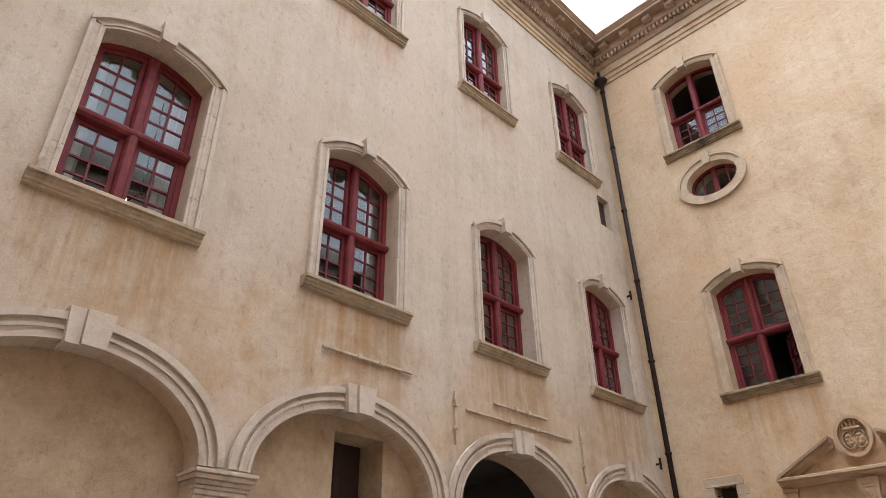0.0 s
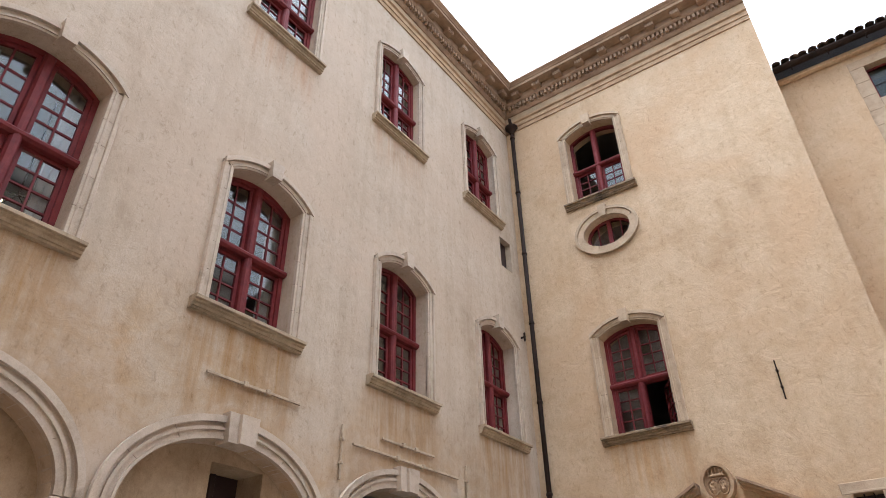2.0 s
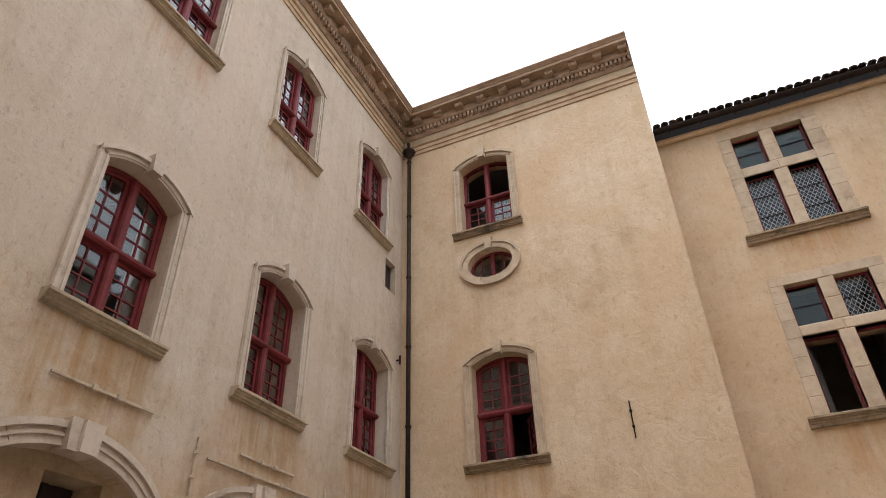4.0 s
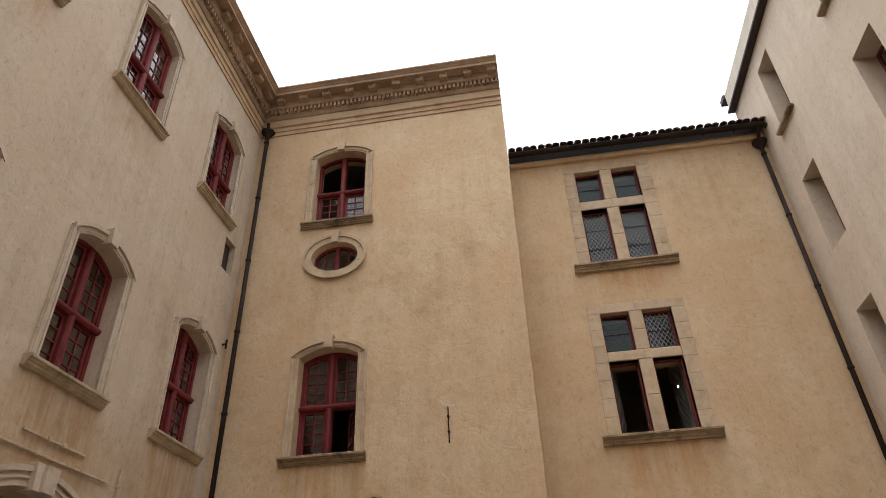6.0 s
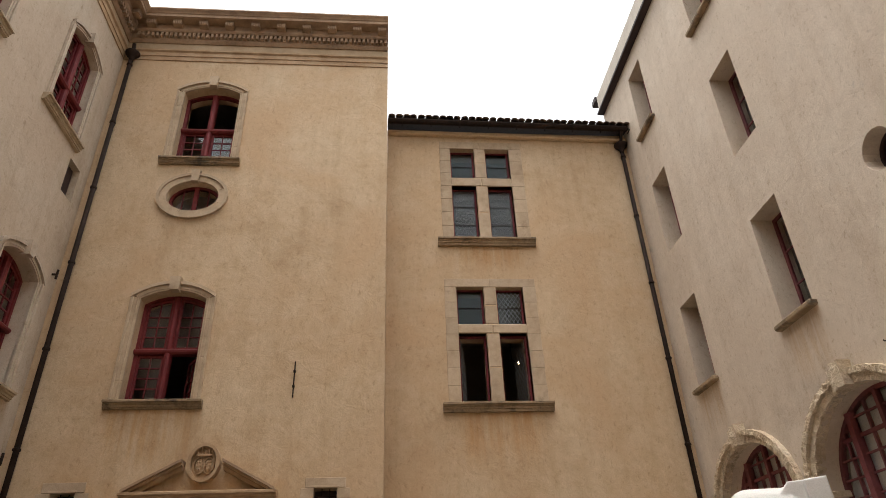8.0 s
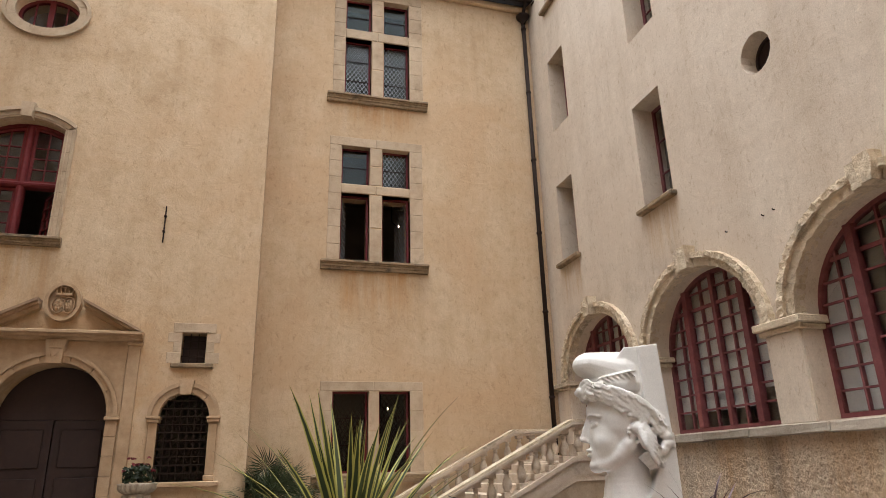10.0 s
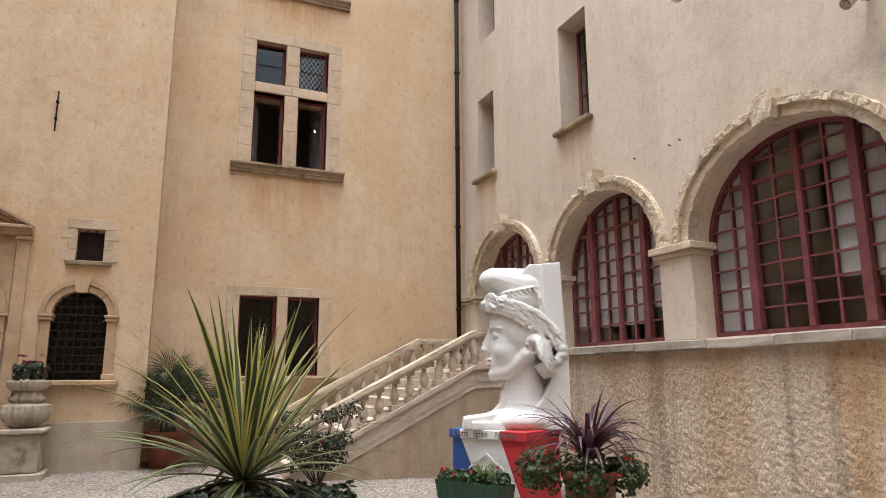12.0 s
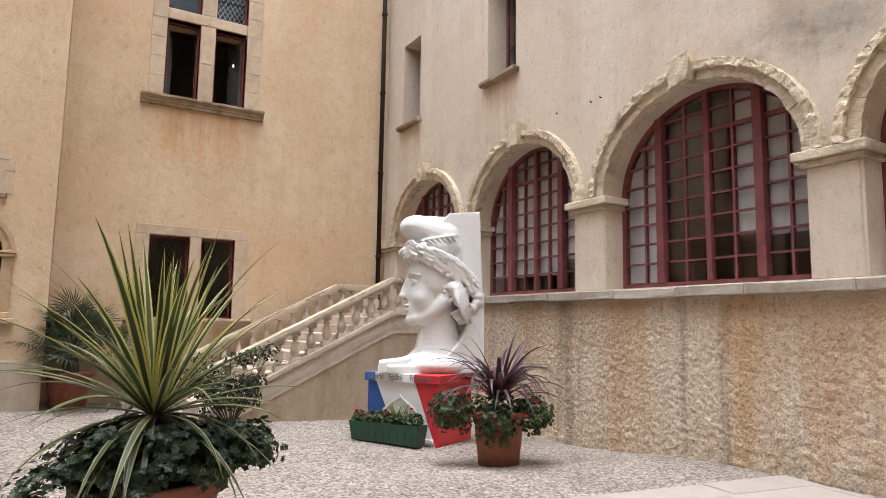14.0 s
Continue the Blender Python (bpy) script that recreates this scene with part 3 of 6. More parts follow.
def red_window(m, c, w, zb, zs, rise, sur, transom, mat_s, label, drop=(), swing=(), y=0.3, key=True, sill=0.2, curtains=False, mat_sill=None):
    """A tall oxblood cross window under a flat arch, with a moulded stone surround, a keystone and a sill."""
    t = thing(win_name(), m @ pose(c, 0, 0), label, "window", "red cross windows", "structure")
    h = w / 2
    head = lambda x: seg_z(x, w, zs, rise)  # noqa: E731
    # surround: jamb stones, arch stones, an outer fillet, the keystone
    n = 5
    for s in (-1, 1):
        zcut = [zb + (zs - zb) * i / n + (0.03 * math.sin(i * 2.3 + c) if 0 < i < n else 0) for i in range(n + 1)]
        for i in range(n):
            xa, xb = sorted((s * h, s * (h + sur)))
            hi = zcut[i + 1] - 0.003 if i < n - 1 else zs + 0.02
            boxp("jamb_stone", t, mat_s, xa, xb, -0.045, 0.02, zcut[i], hi, 0.005)
        xa, xb = sorted((s * (h + sur - 0.055), s * (h + sur)))
        boxp("fillet", t, mat_s, xa, xb, -0.08, -0.043, zb, zs + 0.03, 0.008)
        xa, xb = sorted((s * (h + 0.035), s * (h + 0.065)))
        boxp("bead", t, mat_s, xa, xb, -0.062, -0.043, zb, zs + 0.02, 0.006)
    ho = h + sur
    for a, b in ((-1, -0.52), (-0.52, 0), (0, 0.52), (0.52, 1)):
        xi = [h * (a + (b - a) * i / 6) for i in range(7)]
        xo = [ho * (a + (b - a) * i / 6) for i in range(7)]
        inn = [(x, head(x)) for x in xi]
        out = [(x, seg_z(x, w, zs, rise, sur)) for x in xo]
        part("arch_stone", band(bmesh.new(), inn, out, -0.045, 0.02), mat_s, t)
    k = 14
    xo = [ho * (-1 + 2 * i / k) for i in range(k + 1)]
    part("hood_fillet", band(bmesh.new(), [(x, seg_z(x, w, zs, rise, sur - 0.06)) for x in xo], [(x, seg_z(x, w, zs, rise, sur + 0.01)) for x in xo],
                             -0.095, -0.043), mat_s, t)
    xi = [(h + 0.05) * (-1 + 2 * i / k) for i in range(k + 1)]
    part("bead", band(bmesh.new(), [(x, seg_z(x, w, zs, rise, 0.035)) for x in xi], [(x, seg_z(x, w, zs, rise, 0.065)) for x in xi], -0.062, -0.043), mat_s, t)
    if key:
        zt = zs + rise
        part("keystone", prism(bmesh.new(), [(-0.09, zt - 0.035), (0.09, zt - 0.035), (0.115, zt + sur + 0.075), (-0.115, zt + sur + 0.075)], -0.165, 0.03), mat_s, t)
    stone_sill(t, -ho - sill * 0.3, ho + sill * 0.3, zb, 0.15, y + 0.05, mat=mat_sill)
    # timber: outer frame with a bent head, thick mullion, moulded transom
    f = 0.07
    bm = bmesh.new()
    for s in (-1, 1):
        xa, xb = sorted((s * h, s * (h - f)))
        prism(bm, [(xa, zb), (xb, zb), (xb, head(xb)), (xa, head(xa))], y, y + 0.1)
    xi = [-h + f + (2 * h - 2 * f) * i / 12 for i in range(13)]
    band(bm, [(x, head(x) - f) for x in xi], [(x, head(x)) for x in xi], y, y + 0.1)
    box(bm, -h + f, h - f, y, y + 0.1, zb, zb + f)
    frame_ = part("frame", bm, RED, t)
    bm = bmesh.new()
    prof = [(-0.07, 0.0), (-0.064, -0.035), (-0.04, -0.065), (0, -0.077), (0.04, -0.065), (0.064, -0.035), (0.07, 0.0), (0.07, 0.09), (-0.07, 0.09)]
    a = [bm.verts.new((px, y + py, zb + f)) for px, py in prof]
    b = [bm.verts.new((px, y + py, zs + rise - f)) for px, py in prof]
    for i in range(9):
        bm.faces.new((a[i], a[(i + 1) % 9], b[(i + 1) % 9], b[i]))
    bm.faces.new(a)
    bm.faces.new(b)
    part("mullion", bm, RED, t)
    bm = bmesh.new()
    run_x(bm, [(y, transom - 0.06), (y - 0.05, transom - 0.055), (y - 0.085, transom - 0.02), (y - 0.09, transom + 0.015), (y - 0.06, transom + 0.05),
               (y, transom + 0.06), (y + 0.09, transom + 0.06), (y + 0.09, transom - 0.06)], -h + 0.004, h - 0.004)
    part("transom", bm, RED, t)
    for s, tag in ((-1, "l"), (1, "r")):
        xa, xb = sorted((s * 0.071, s * (h - f)))
        if "t" + tag not in drop:
            casement(t, xa, xb, transom + 0.062, 0, y + 0.03, RED, 2, 4, top=lambda x: head(x) - f - 0.004)
        if "b" + tag in swing:
            hinge = pose(s * (h - f), y + 0.05, 0, 0, 0, -s * 55)
            leaf = casement(t, -(h - f - 0.071) if s > 0 else 0, 0 if s > 0 else (h - f - 0.071), zb + f + 0.004, transom - 0.062, 0, RED, 2, 4, m=hinge,
                            name="open_casement", label="inward-swung red casement leaf")
        elif "b" + tag not in drop:
            casement(t, xa, xb, zb + f + 0.004, transom - 0.062, y + 0.03, RED, 2, 4)
    if curtains:
        bm = bmesh.new()
        for s in (-1, 1):
            pts = [(s * (h - 0.02 - 0.24 * i / 8), y + 0.25 + 0.02 * math.sin(i * 2.1)) for i in range(9)]
            lo = [bm.verts.new((px, py, zb + 0.02)) for px, py in pts]
            hi = [bm.verts.new((px, py, zs + 0.1)) for px, py in pts]
            for i in range(8):
                bm.faces.new((lo[i], lo[i + 1], hi[i + 1], hi[i]))
        part("curtain", bm, CURTAIN, t, "off-white hanging curtain")
    return t


LBL = "tall oxblood-painted wooden cross window with small panes in a moulded limestone surround"
for i, c in enumerate(CEN_W):
    red_window(MA, c, **A_SPEC, sur=0.18, transom=6.87, mat_s=STONE, label=LBL, curtains=(i < 2), y=0.25, mat_sill=SILL_PALE)
for c in CEN_U:
    red_window(MA, c, **U_SPEC, sur=0.15, transom=12.2, mat_s=STONE, label="smaller oxblood wooden cross window under the cornice", sill=0.2, y=0.14, mat_sill=SILL_PALE)
red_window(MB, -4.05, **B_WIN, sur=0.19, transom=6.82, mat_s=STONE_N, label="oxblood cross window with one lower leaf standing open", swing=("br",), y=0.25)
red_window(MB, -4.07, **B_TOP, sur=0.19, transom=12.68, mat_s=STONE_N, label="oxblood cross window with open dark upper lights", drop=("tl", "tr"), y=0.25)

# oval window
t = thing(win_name(), MB @ pose(-4.08, 0, 10.53), "small oval window in a moulded limestone ring with keystone", "window", kind="structure")
for k in range(8):
    a0, a1 = k * 45 + 22.5, k * 45 + 67
    part("ring_stone", band(bmesh.new(), ell(0, 0, 0.58, 0.415, a0, a1, 5), ell(0, 0, 0.79, 0.615, a0, a1, 5), -0.05, 0.02), STONE_N, t)
part("ring_fillet", band(bmesh.new(), ell(0, 0, 0.73, 0.56, 0, 360, 40), ell(0, 0, 0.8, 0.625, 0, 360, 40), -0.085, -0.048), STONE_N, t)
part("keystone", prism(bmesh.new(), [(-0.08, 0.38), (0.08, 0.38), (0.105, 0.7), (-0.105, 0.7)], -0.12, 0), STONE_N, t)
part("frame", band(bmesh.new(), ell(0, 0, 0.52, 0.355, 0, 360, 32), ell(0, 0, 0.59, 0.425, 0, 360, 32), 0.2, 0.28), RED, t)
bm = bmesh.new()
box(bm, -0.05, 0.05, 0.19, 0.27, -0.36, 0.36)
box(bm, -0.3, -0.275, 0.21, 0.25, -0.3, 0.3)
box(bm, 0.275, 0.3, 0.21, 0.25, -0.3, 0.3)
part("mullion", bm, RED, t)
pane(t, GLASS, ell(0, 0, 0.53, 0.36, 0, 348, 30), 0.235)

def stone_cross(m, cols, rows, outer, sill_z, label, lattice, open_low=False, transom=True):
    """A stone mullioned window: flush dressed surround, mullion, transom, red timber and leaded lights."""
    t = thing(win_name(), m, label, "window", "stone mullioned windows", "structure")
    (a0, a1), (b0, b1) = cols
    x0, x1, zt = outer
    zb, ztop = rows[0][0], rows[-1][1]
    n = 7 if transom else 4
    for s, xa, xb in ((0, x0, a0), (1, b1, x1)):
        for i in range(n):
            za, zc = zb + (ztop - zb) * i / n, zb + (ztop - zb) * (i + 1) / n
            wide = 0.008 if (i + s) % 2 else 0.0
            boxp("jamb_stone", t, STONE_N, xa - (wide if not s else 0), xb + (wide if s else 0), -0.014, 0.3, za + 0.002, zc - 0.002, 0.006)
    for xa, xb in ((x0, (a1 + b0) / 2 - 0.002), ((a1 + b0) / 2 + 0.002, x1)):
        boxp("lintel", t, STONE_N, xa, xb, -0.014, 0.3, ztop + 0.002, zt, 0.006)
    for r0, r1 in rows:
        half = (r0 + r1) / 2
        boxp("mullion_stone", t, STONE_N, a1, b0, -0.012, 0.3, r0 + 0.002, half, 0.02)
        boxp("mullion_stone", t, STONE_N, a1, b0, -0.012, 0.3, half + 0.003, r1 - 0.002, 0.02)
    if transom:
        boxp("transom_stone", t, STONE_N, a0 - 0.004, (a1 + b0) / 2 - 0.002, -0.02, 0.3, rows[0][1], rows[1][0], 0.02)
        boxp("transom_stone", t, STONE_N, (a1 + b0) / 2 + 0.002, b1 + 0.004, -0.02, 0.3, rows[0][1], rows[1][0], 0.02)
    stone_sill(t, x0 - 0.13, x1 + 0.09, zb, 0.17, 0.3, 0.18, SILLSTONE if transom else STONE_N)
    for ri, (r0, r1) in enumerate(rows):
        for ci, (c0, c1) in enumerate(((a0, a1), (b0, b1))):
            bm = bmesh.new()
            y = 0.17
            for q in ((c0, c0 + 0.045, r0, r1), (c1 - 0.045, c1, r0, r1), (c0 + 0.045, c1 - 0.045, r0, r0 + 0.045), (c0 + 0.045, c1 - 0.045, r1 - 0.045, r1)):
                box(bm, q[0], q[1], y, y + 0.06, q[2], q[3])
            fr = part("casement_frame", bm, RED, t)
            if open_low and ri == 0:
                lf = pose(c0 + 0.05 if ci == 0 else c1 - 0.05, y + 0.06, 0, 0, 0, 72 if ci == 0 else -72)
                sgn = 1 if ci == 0 else -1
                wd = c1 - c0 - 0.1
                bm = bmesh.new()
                for i in range(-8, 12):
                    for d in (1, -1):
                        p, q2 = clip_line(0, wd, r0 + 0.06, r1 - 0.06, 0.0, r0 + 0.17 * i, d * 1.5)
                        if p:
                            lead_bar(bm, p, q2, 0.0, sgn)
                part("lead_lattice", bm, LEAD, t, "inward-swung leaded light", m=lf)
                continue
            pane(fr, DULLGLASS, rect(c0 + 0.045, c1 - 0.045, r0 + 0.045, r1 - 0.045), y + 0.03)
            bm = bmesh.new()
            for i in range(1, 3 if r1 - r0 > 1 else 2):
                zc = r0 + (r1 - r0) * i / (3 if r1 - r0 > 1 else 2)
                box(bm, c0 + 0.04, c1 - 0.04, y + 0.004, y + 0.018, zc - 0.009, zc + 0.009)
            part("saddle_bar", bm, IRON, t)
            if (ri, ci) in lattice:
                bm = bmesh.new()
                for i in range(-14, 24):
                    for d in (1, -1):
                        p, q2 = clip_line(c0 + 0.05, c1 - 0.05, r0 + 0.05, r1 - 0.05, c0, r0 + 0.15 * i, d * 1.5)
                        if p:
                            lead_bar(bm, p, q2, y + 0.022, 1)
                part("lead_lattice", bm, LEAD if transom else IRON, fr)
    return t


def clip_line(x0, x1, z0, z1, px, pz, slope):
    """The stretch of a sloping line that lies inside a rectangle."""
    f = lambda x: pz + slope * (x - px)  # noqa: E731
    lo, hi = sorted(((z0 - pz) / slope + px, (z1 - pz) / slope + px))
    a, b = max(x0, lo), min(x1, hi)
    return ((a, f(a)), (b, f(b))) if b - a > 0.015 else (None, None)


def lead_bar(bm, p, q, y, sgn):
    """A thin flat strip from p to q in x and z."""
    dx, dz = q[0] - p[0], q[1] - p[1]
    k = 0.0055 / math.hypot(dx, dz)
    nx, nz = -dz * k, dx * k
    prism(bm, [(sgn * (p[0] + nx), p[1] + nz), (sgn * (p[0] - nx), p[1] - nz), (sgn * (q[0] - nx), q[1] - nz), (sgn * (q[0] + nx), q[1] + nz)], y, y + 0.006)


stone_cross(MM, (M_COL1, M_COL2), ((10.12, 11.78), (12.05, 13.03)), (1.76, 3.98, 13.26), 10.1, "pale stone cross window with leaded diamond lights",
            {(0, 0), (0, 1)})
c1, c2 = [(a - 0.02, b - 0.02) for a, b in (M_COL1, M_COL2)]
stone_cross(MM, (c1, c2), ((5.95, 7.6), (7.83, 8.8)), (1.74, 3.93, 9.02), 5.95, "pale stone cross window, its lower lights swung open", {(1, 1)}, open_low=True)
stone_cross(MM, ((1.95, 2.70), (2.92, 3.58)), ((1.54, 3.16),), (1.7, 3.86, 3.35), 1.5, "two-light stone window with leaded panes near the ground", {(0, 0), (0, 1)},
            transom=False)


def grille(name, parent, x0, x1, z0, z1, y, cols, rows, top=None, r=0.009):
    bm = bmesh.new()
    for i in range(1, cols):
        x = x0 + (x1 - x0) * i / cols
        box(bm, x - r, x + r, y, y + 2 * r, z0, top(x) if top else z1)
    for i in range(1, rows):
        z = z0 + (z1 - z0) * i / rows
        a, b = x0, x1
        if top:
            while a < b and top(a) < z:
                a += 0.01
            while b > a and top(b) < z:
                b -= 0.01
        box(bm, a, b, y - 2 * r, y, z - r, z + r)
    return part(name, bm, IRON, parent)


# small barred windows of the north wall
for c, lab in ((-0.71, "small barred window in a quoined limestone frame"), (-5.32, "small dark window in a limestone frame")):
    t = thing(win_name(), MB @ pose(c, 0, 0), lab, "window", kind="structure")
    for s in (-1, 1):
        for i, (za, zc) in enumerate(((3.5, 3.7), (3.7, 3.88), (3.88, 4.06))):
            ext = 0.1 if i != 1 else 0.0
            xa, xb = sorted((s * 0.21, s * (0.35 + ext)))
            boxp("jamb_stone", t, STONE_N, xa, xb, -0.012, 0.2, za + 0.002, zc - 0.002, 0.005)
    boxp("lintel", t, STONE_N, -0.37, 0.37, -0.02, 0.2, 4.062, 4.24, 0.006)
    boxp("inner_fillet", t, STONE_N, -0.25, 0.25, -0.032, -0.016, 4.064, 4.1, 0.005)
    boxp("sill", t, SILLSTONE, -0.36, 0.36, -0.09, 0.2, 3.42, 3.496, 0.012)
    grille("iron_grille", t, -0.21, 0.21, 3.5, 4.06, 0.1, 3, 4)
    boxp("shutter", t, DARKWOOD, -0.21, 0.21, 0.3, 0.34, 3.5, 4.06)

# round-headed barred window
t = thing(win_name(), MB @ pose(-0.76, 0, 0), "round-headed window with iron grille between stone pilasters", "window", kind="structure")
for a, b in ((0, 43), (44, 78), (102, 136), (137, 180)):
    part("arch_stone", band(bmesh.new(), ell(0, 2.57, 0.42, 0.41, a, b, 6), ell(0, 2.57, 0.58, 0.565, a, b, 6), -0.06, 0.2), STONE_B, t)
part("hood_fillet", band(bmesh.new(), ell(0, 2.57, 0.53, 0.515, 0, 180, 24), ell(0, 2.57, 0.6, 0.585, 0, 180, 24), -0.09, -0.058), STONE_B, t)
part("keystone", prism(bmesh.new(), [(-0.085, 2.94), (0.085, 2.94), (0.13, 3.2), (-0.13, 3.2)], -0.13, 0), STONE_B, t)
for s in (-1, 1):
    xa, xb = sorted((s * 0.42, s * 0.57))
    boxp("pilaster", t, STONE_B, xa, xb, -0.05, 0.2, 1.58, 2.46, 0.006)
    boxp("pilaster_base", t, STONE_B, xa - 0.02, xb + 0.02, -0.08, 0.2, 1.482, 1.578, 0.012)
    boxp("impost", t, STONE_B, xa - 0.03, xb + 0.03, -0.1, 0.2, 2.462, 2.52, 0.012)
    boxp("impost_cap", t, STONE_B, xa - 0.045, xb + 0.045, -0.12, 0.2, 2.522, 2.566, 0.008)
boxp("sill", t, STONE_B, -0.66, 0.66, -0.14, 0.2, 1.39, 1.48, 0.015)
grille("iron_grille", t, -0.42, 0.42, 1.48, 2.98, 0.06, 7, 11, top=lambda x: 2.56 + math.sqrt(max(0.42 ** 2 - x * x, 0)))
bm = bmesh.new()
for i in range(-14, 24):
    for d in (1, -1):
        p, q2 = clip_line(-0.41, 0.41, 1.5, 2.72, -0.42, 1.5 + 0.19 * i, d * 1.6)
        if p:
            lead_bar(bm, p, q2, 0.19, 1)
part("lead_lattice", bm, IRON, t)
pane(t, DULLGLASS, [(-0.42, 1.48), (0.42, 1.48)] + ell(0, 2.55, 0.42, 0.42, 0, 180, 16), 0.2)

# great doorway
t = thing("door_1", MB @ pose(-2.92, 0, 0), "arched stone doorway with broken pediment and carved shield, dark panelled leaves filling the unlit opening", "door", kind="structure")
GOLD = STONE_B
angles = [0, 26, 52, 76, 104, 128, 154, 180]
for a, b in zip(angles, angles[1:]):
    part("voussoir", band(bmesh.new(), ell(0, 2.57, 0.91, 0.91, a, b - 0.5, 6), ell(0, 2.57, 1.05, 1.05, a, b - 0.5, 6), -0.07, 0.3), GOLD, t)
part("arch_moulding", band(bmesh.new(), ell(0, 2.57, 1.02, 1.02, 0, 180, 32), ell(0, 2.57, 1.09, 1.09, 0, 180, 32), -0.11, -0.066), GOLD, t)
part("arch_bead", band(bmesh.new(), ell(0, 2.57, 0.92, 0.92, 0, 180, 32), ell(0, 2.57, 0.95, 0.95, 0, 180, 32), -0.085, -0.066), GOLD, t)
part("spandrel", prism(bmesh.new(), [(-1.12, 2.57), (-1.05, 2.57)] + ell(0, 2.57, 1.05, 1.05, 180, 0, 24) + [(1.12, 2.57), (1.12, 3.86), (-1.12, 3.86)], -0.03, 0.02), GOLD, t)
part("keystone", prism(bmesh.new(), [(-0.11, 3.45), (0.11, 3.45), (0.16, 3.855), (-0.16, 3.855)], -0.17, 0), GOLD, t, "keystone carved with a crowned monogram")
bm = bmesh.new()
prism(bm, [(-0.07, 3.53), (-0.05, 3.53), (-0.05, 3.62), (0, 3.56), (0.05, 3.62), (0.05, 3.53), (0.07, 3.53), (0.07, 3.67), (0, 3.6), (-0.07, 3.67)], -0.19, -0.168)
box(bm, -0.1, 0.1, -0.19, -0.168, 3.71, 3.735)
for i in range(5):
    box(bm, -0.1 + i * 0.045, -0.08 + i * 0.045, -0.19, -0.168, 3.735, 3.78)
part("carved_letter", bm, GOLD, t)
for s in (-1, 1):
    for i in range(8):
        xa, xb = sorted((s * 0.91, s * 1.1))
        boxp("jamb_stone", t, GOLD, xa, xb, -0.05, 0.3, 0.32 * i, 0.32 * i + 0.314 - (0.06 if i == 7 else 0), 0.006)
    xa, xb = sorted((s * 0.89, s * 1.14))
    boxp("impost", t, GOLD, xa, xb, -0.11, 0.3, 2.505, 2.568, 0.012)
    xa, xb = sorted((s * 1.13, s * 1.33))
    boxp("pilaster", t, GOLD, xa, xb, -0.07, 0.02, 0.3, 3.79, 0.008)
    boxp("pilaster_base", t, GOLD, xa - 0.03, xb + 0.03, -0.11, 0.02, -0.1, 0.3, 0.015)
    boxp("pilaster_cap", t, GOLD, xa - 0.03, xb + 0.03, -0.11, 0.02, 3.79, 3.855, 0.012)
    # raking cornice of the broken pediment
    p0, p1 = (s * 1.33, 3.98), (s * 0.36, 4.5)
    for w0, w1, pr in ((0, 0.05, 0.3), (0.05, 0.1, 0.24), (0.1, 0.17, 0.14)):
        pts = [(p0[0], p0[1] - w0 + 0.06), (p1[0], p1[1] - w0 + 0.06), (p1[0], p1[1] - w1 + 0.06), (p0[0], p0[1] - w1 + 0.06)]
        part("raking_cornice", prism(bmesh.new(), pts, -pr, 0.02), CORNICE if w0 == 0 else GOLD, t)
run = bmesh.new()
run_x(run, [(0.02, 3.86), (-0.09, 3.86), (-0.12, 3.895), (-0.19, 3.91), (-0.21, 3.94), (-0.3, 3.955), (-0.3, 3.995), (-0.27, 4.01), (0.02, 4.03)], -1.36, 1.36)
part("cornice", run, STONE_B, t, "weathered horizontal door cornice")
part("tympanum", prism(bmesh.new(), [(-1.2, 4.02), (1.2, 4.02), (0.4, 4.42), (-0.4, 4.42)], -0.012, 0.02), PLASTER_N, t)
# carved shield
sh = part("shield", band(bmesh.new(), ell(0, 4.52, 0.23, 0.29, 0, 360, 32), ell(0, 4.52, 0.29, 0.345, 0, 360, 32), -0.18, 0.02), STONE_B, t, "oval stone cartouche with a crown")
part("shield_field", prism(bmesh.new(), ell(0, 4.52, 0.24, 0.3, 0, 348, 30), -0.08, 0.02), STONE_B, sh)
for s in (-1, 1):
    bm = bmesh.new()
    bmesh.ops.create_uvsphere(bm, u_segments=14, v_segments=8, radius=1, matrix=Matrix.Translation((s * 0.085, -0.08, 4.47)) @ Matrix.Diagonal((0.085, 0.06, 0.13, 1)))
    part("arms", bm, STONE_B, sh, smooth=True)
    part("arms_border", band(bmesh.new(), ell(s * 0.085, 4.47, 0.085, 0.13, 0, 360, 20), ell(s * 0.085, 4.47, 0.105, 0.15, 0, 360, 20), -0.13, -0.07), STONE_B, sh)
    bm = bmesh.new()
    for k in range(6):
        a = k * 1.05
        bmesh.ops.create_uvsphere(bm, u_segments=8, v_segments=6, radius=1,
                                  matrix=Matrix.Translation((s * 0.085 + 0.035 * math.cos(a), -0.135, 4.47 + 0.07 * math.sin(a))) @ Matrix.Diagonal((0.018, 0.02, 0.025, 1)))
    part("carving", bm, STONE_B, sh, smooth=True)
bm = bmesh.new()
box(bm, -0.13, 0.13, -0.17, -0.07, 4.63, 4.67, 0.01)
for i in range(5):
    x = -0.12 + 0.06 * i
    tube(bm, (x, -0.12, 4.66), (x * 1.15, -0.13, 4.76 + 0.02 * (i % 2)), 0.016, 6, 0.01)
    bmesh.ops.create_uvsphere(bm, u_segments=8, v_segments=6, radius=0.02, matrix=Matrix.Translation((x * 1.15, -0.13, 4.775 + 0.02 * (i % 2))))
part("crown", bm, STONE_B, sh)
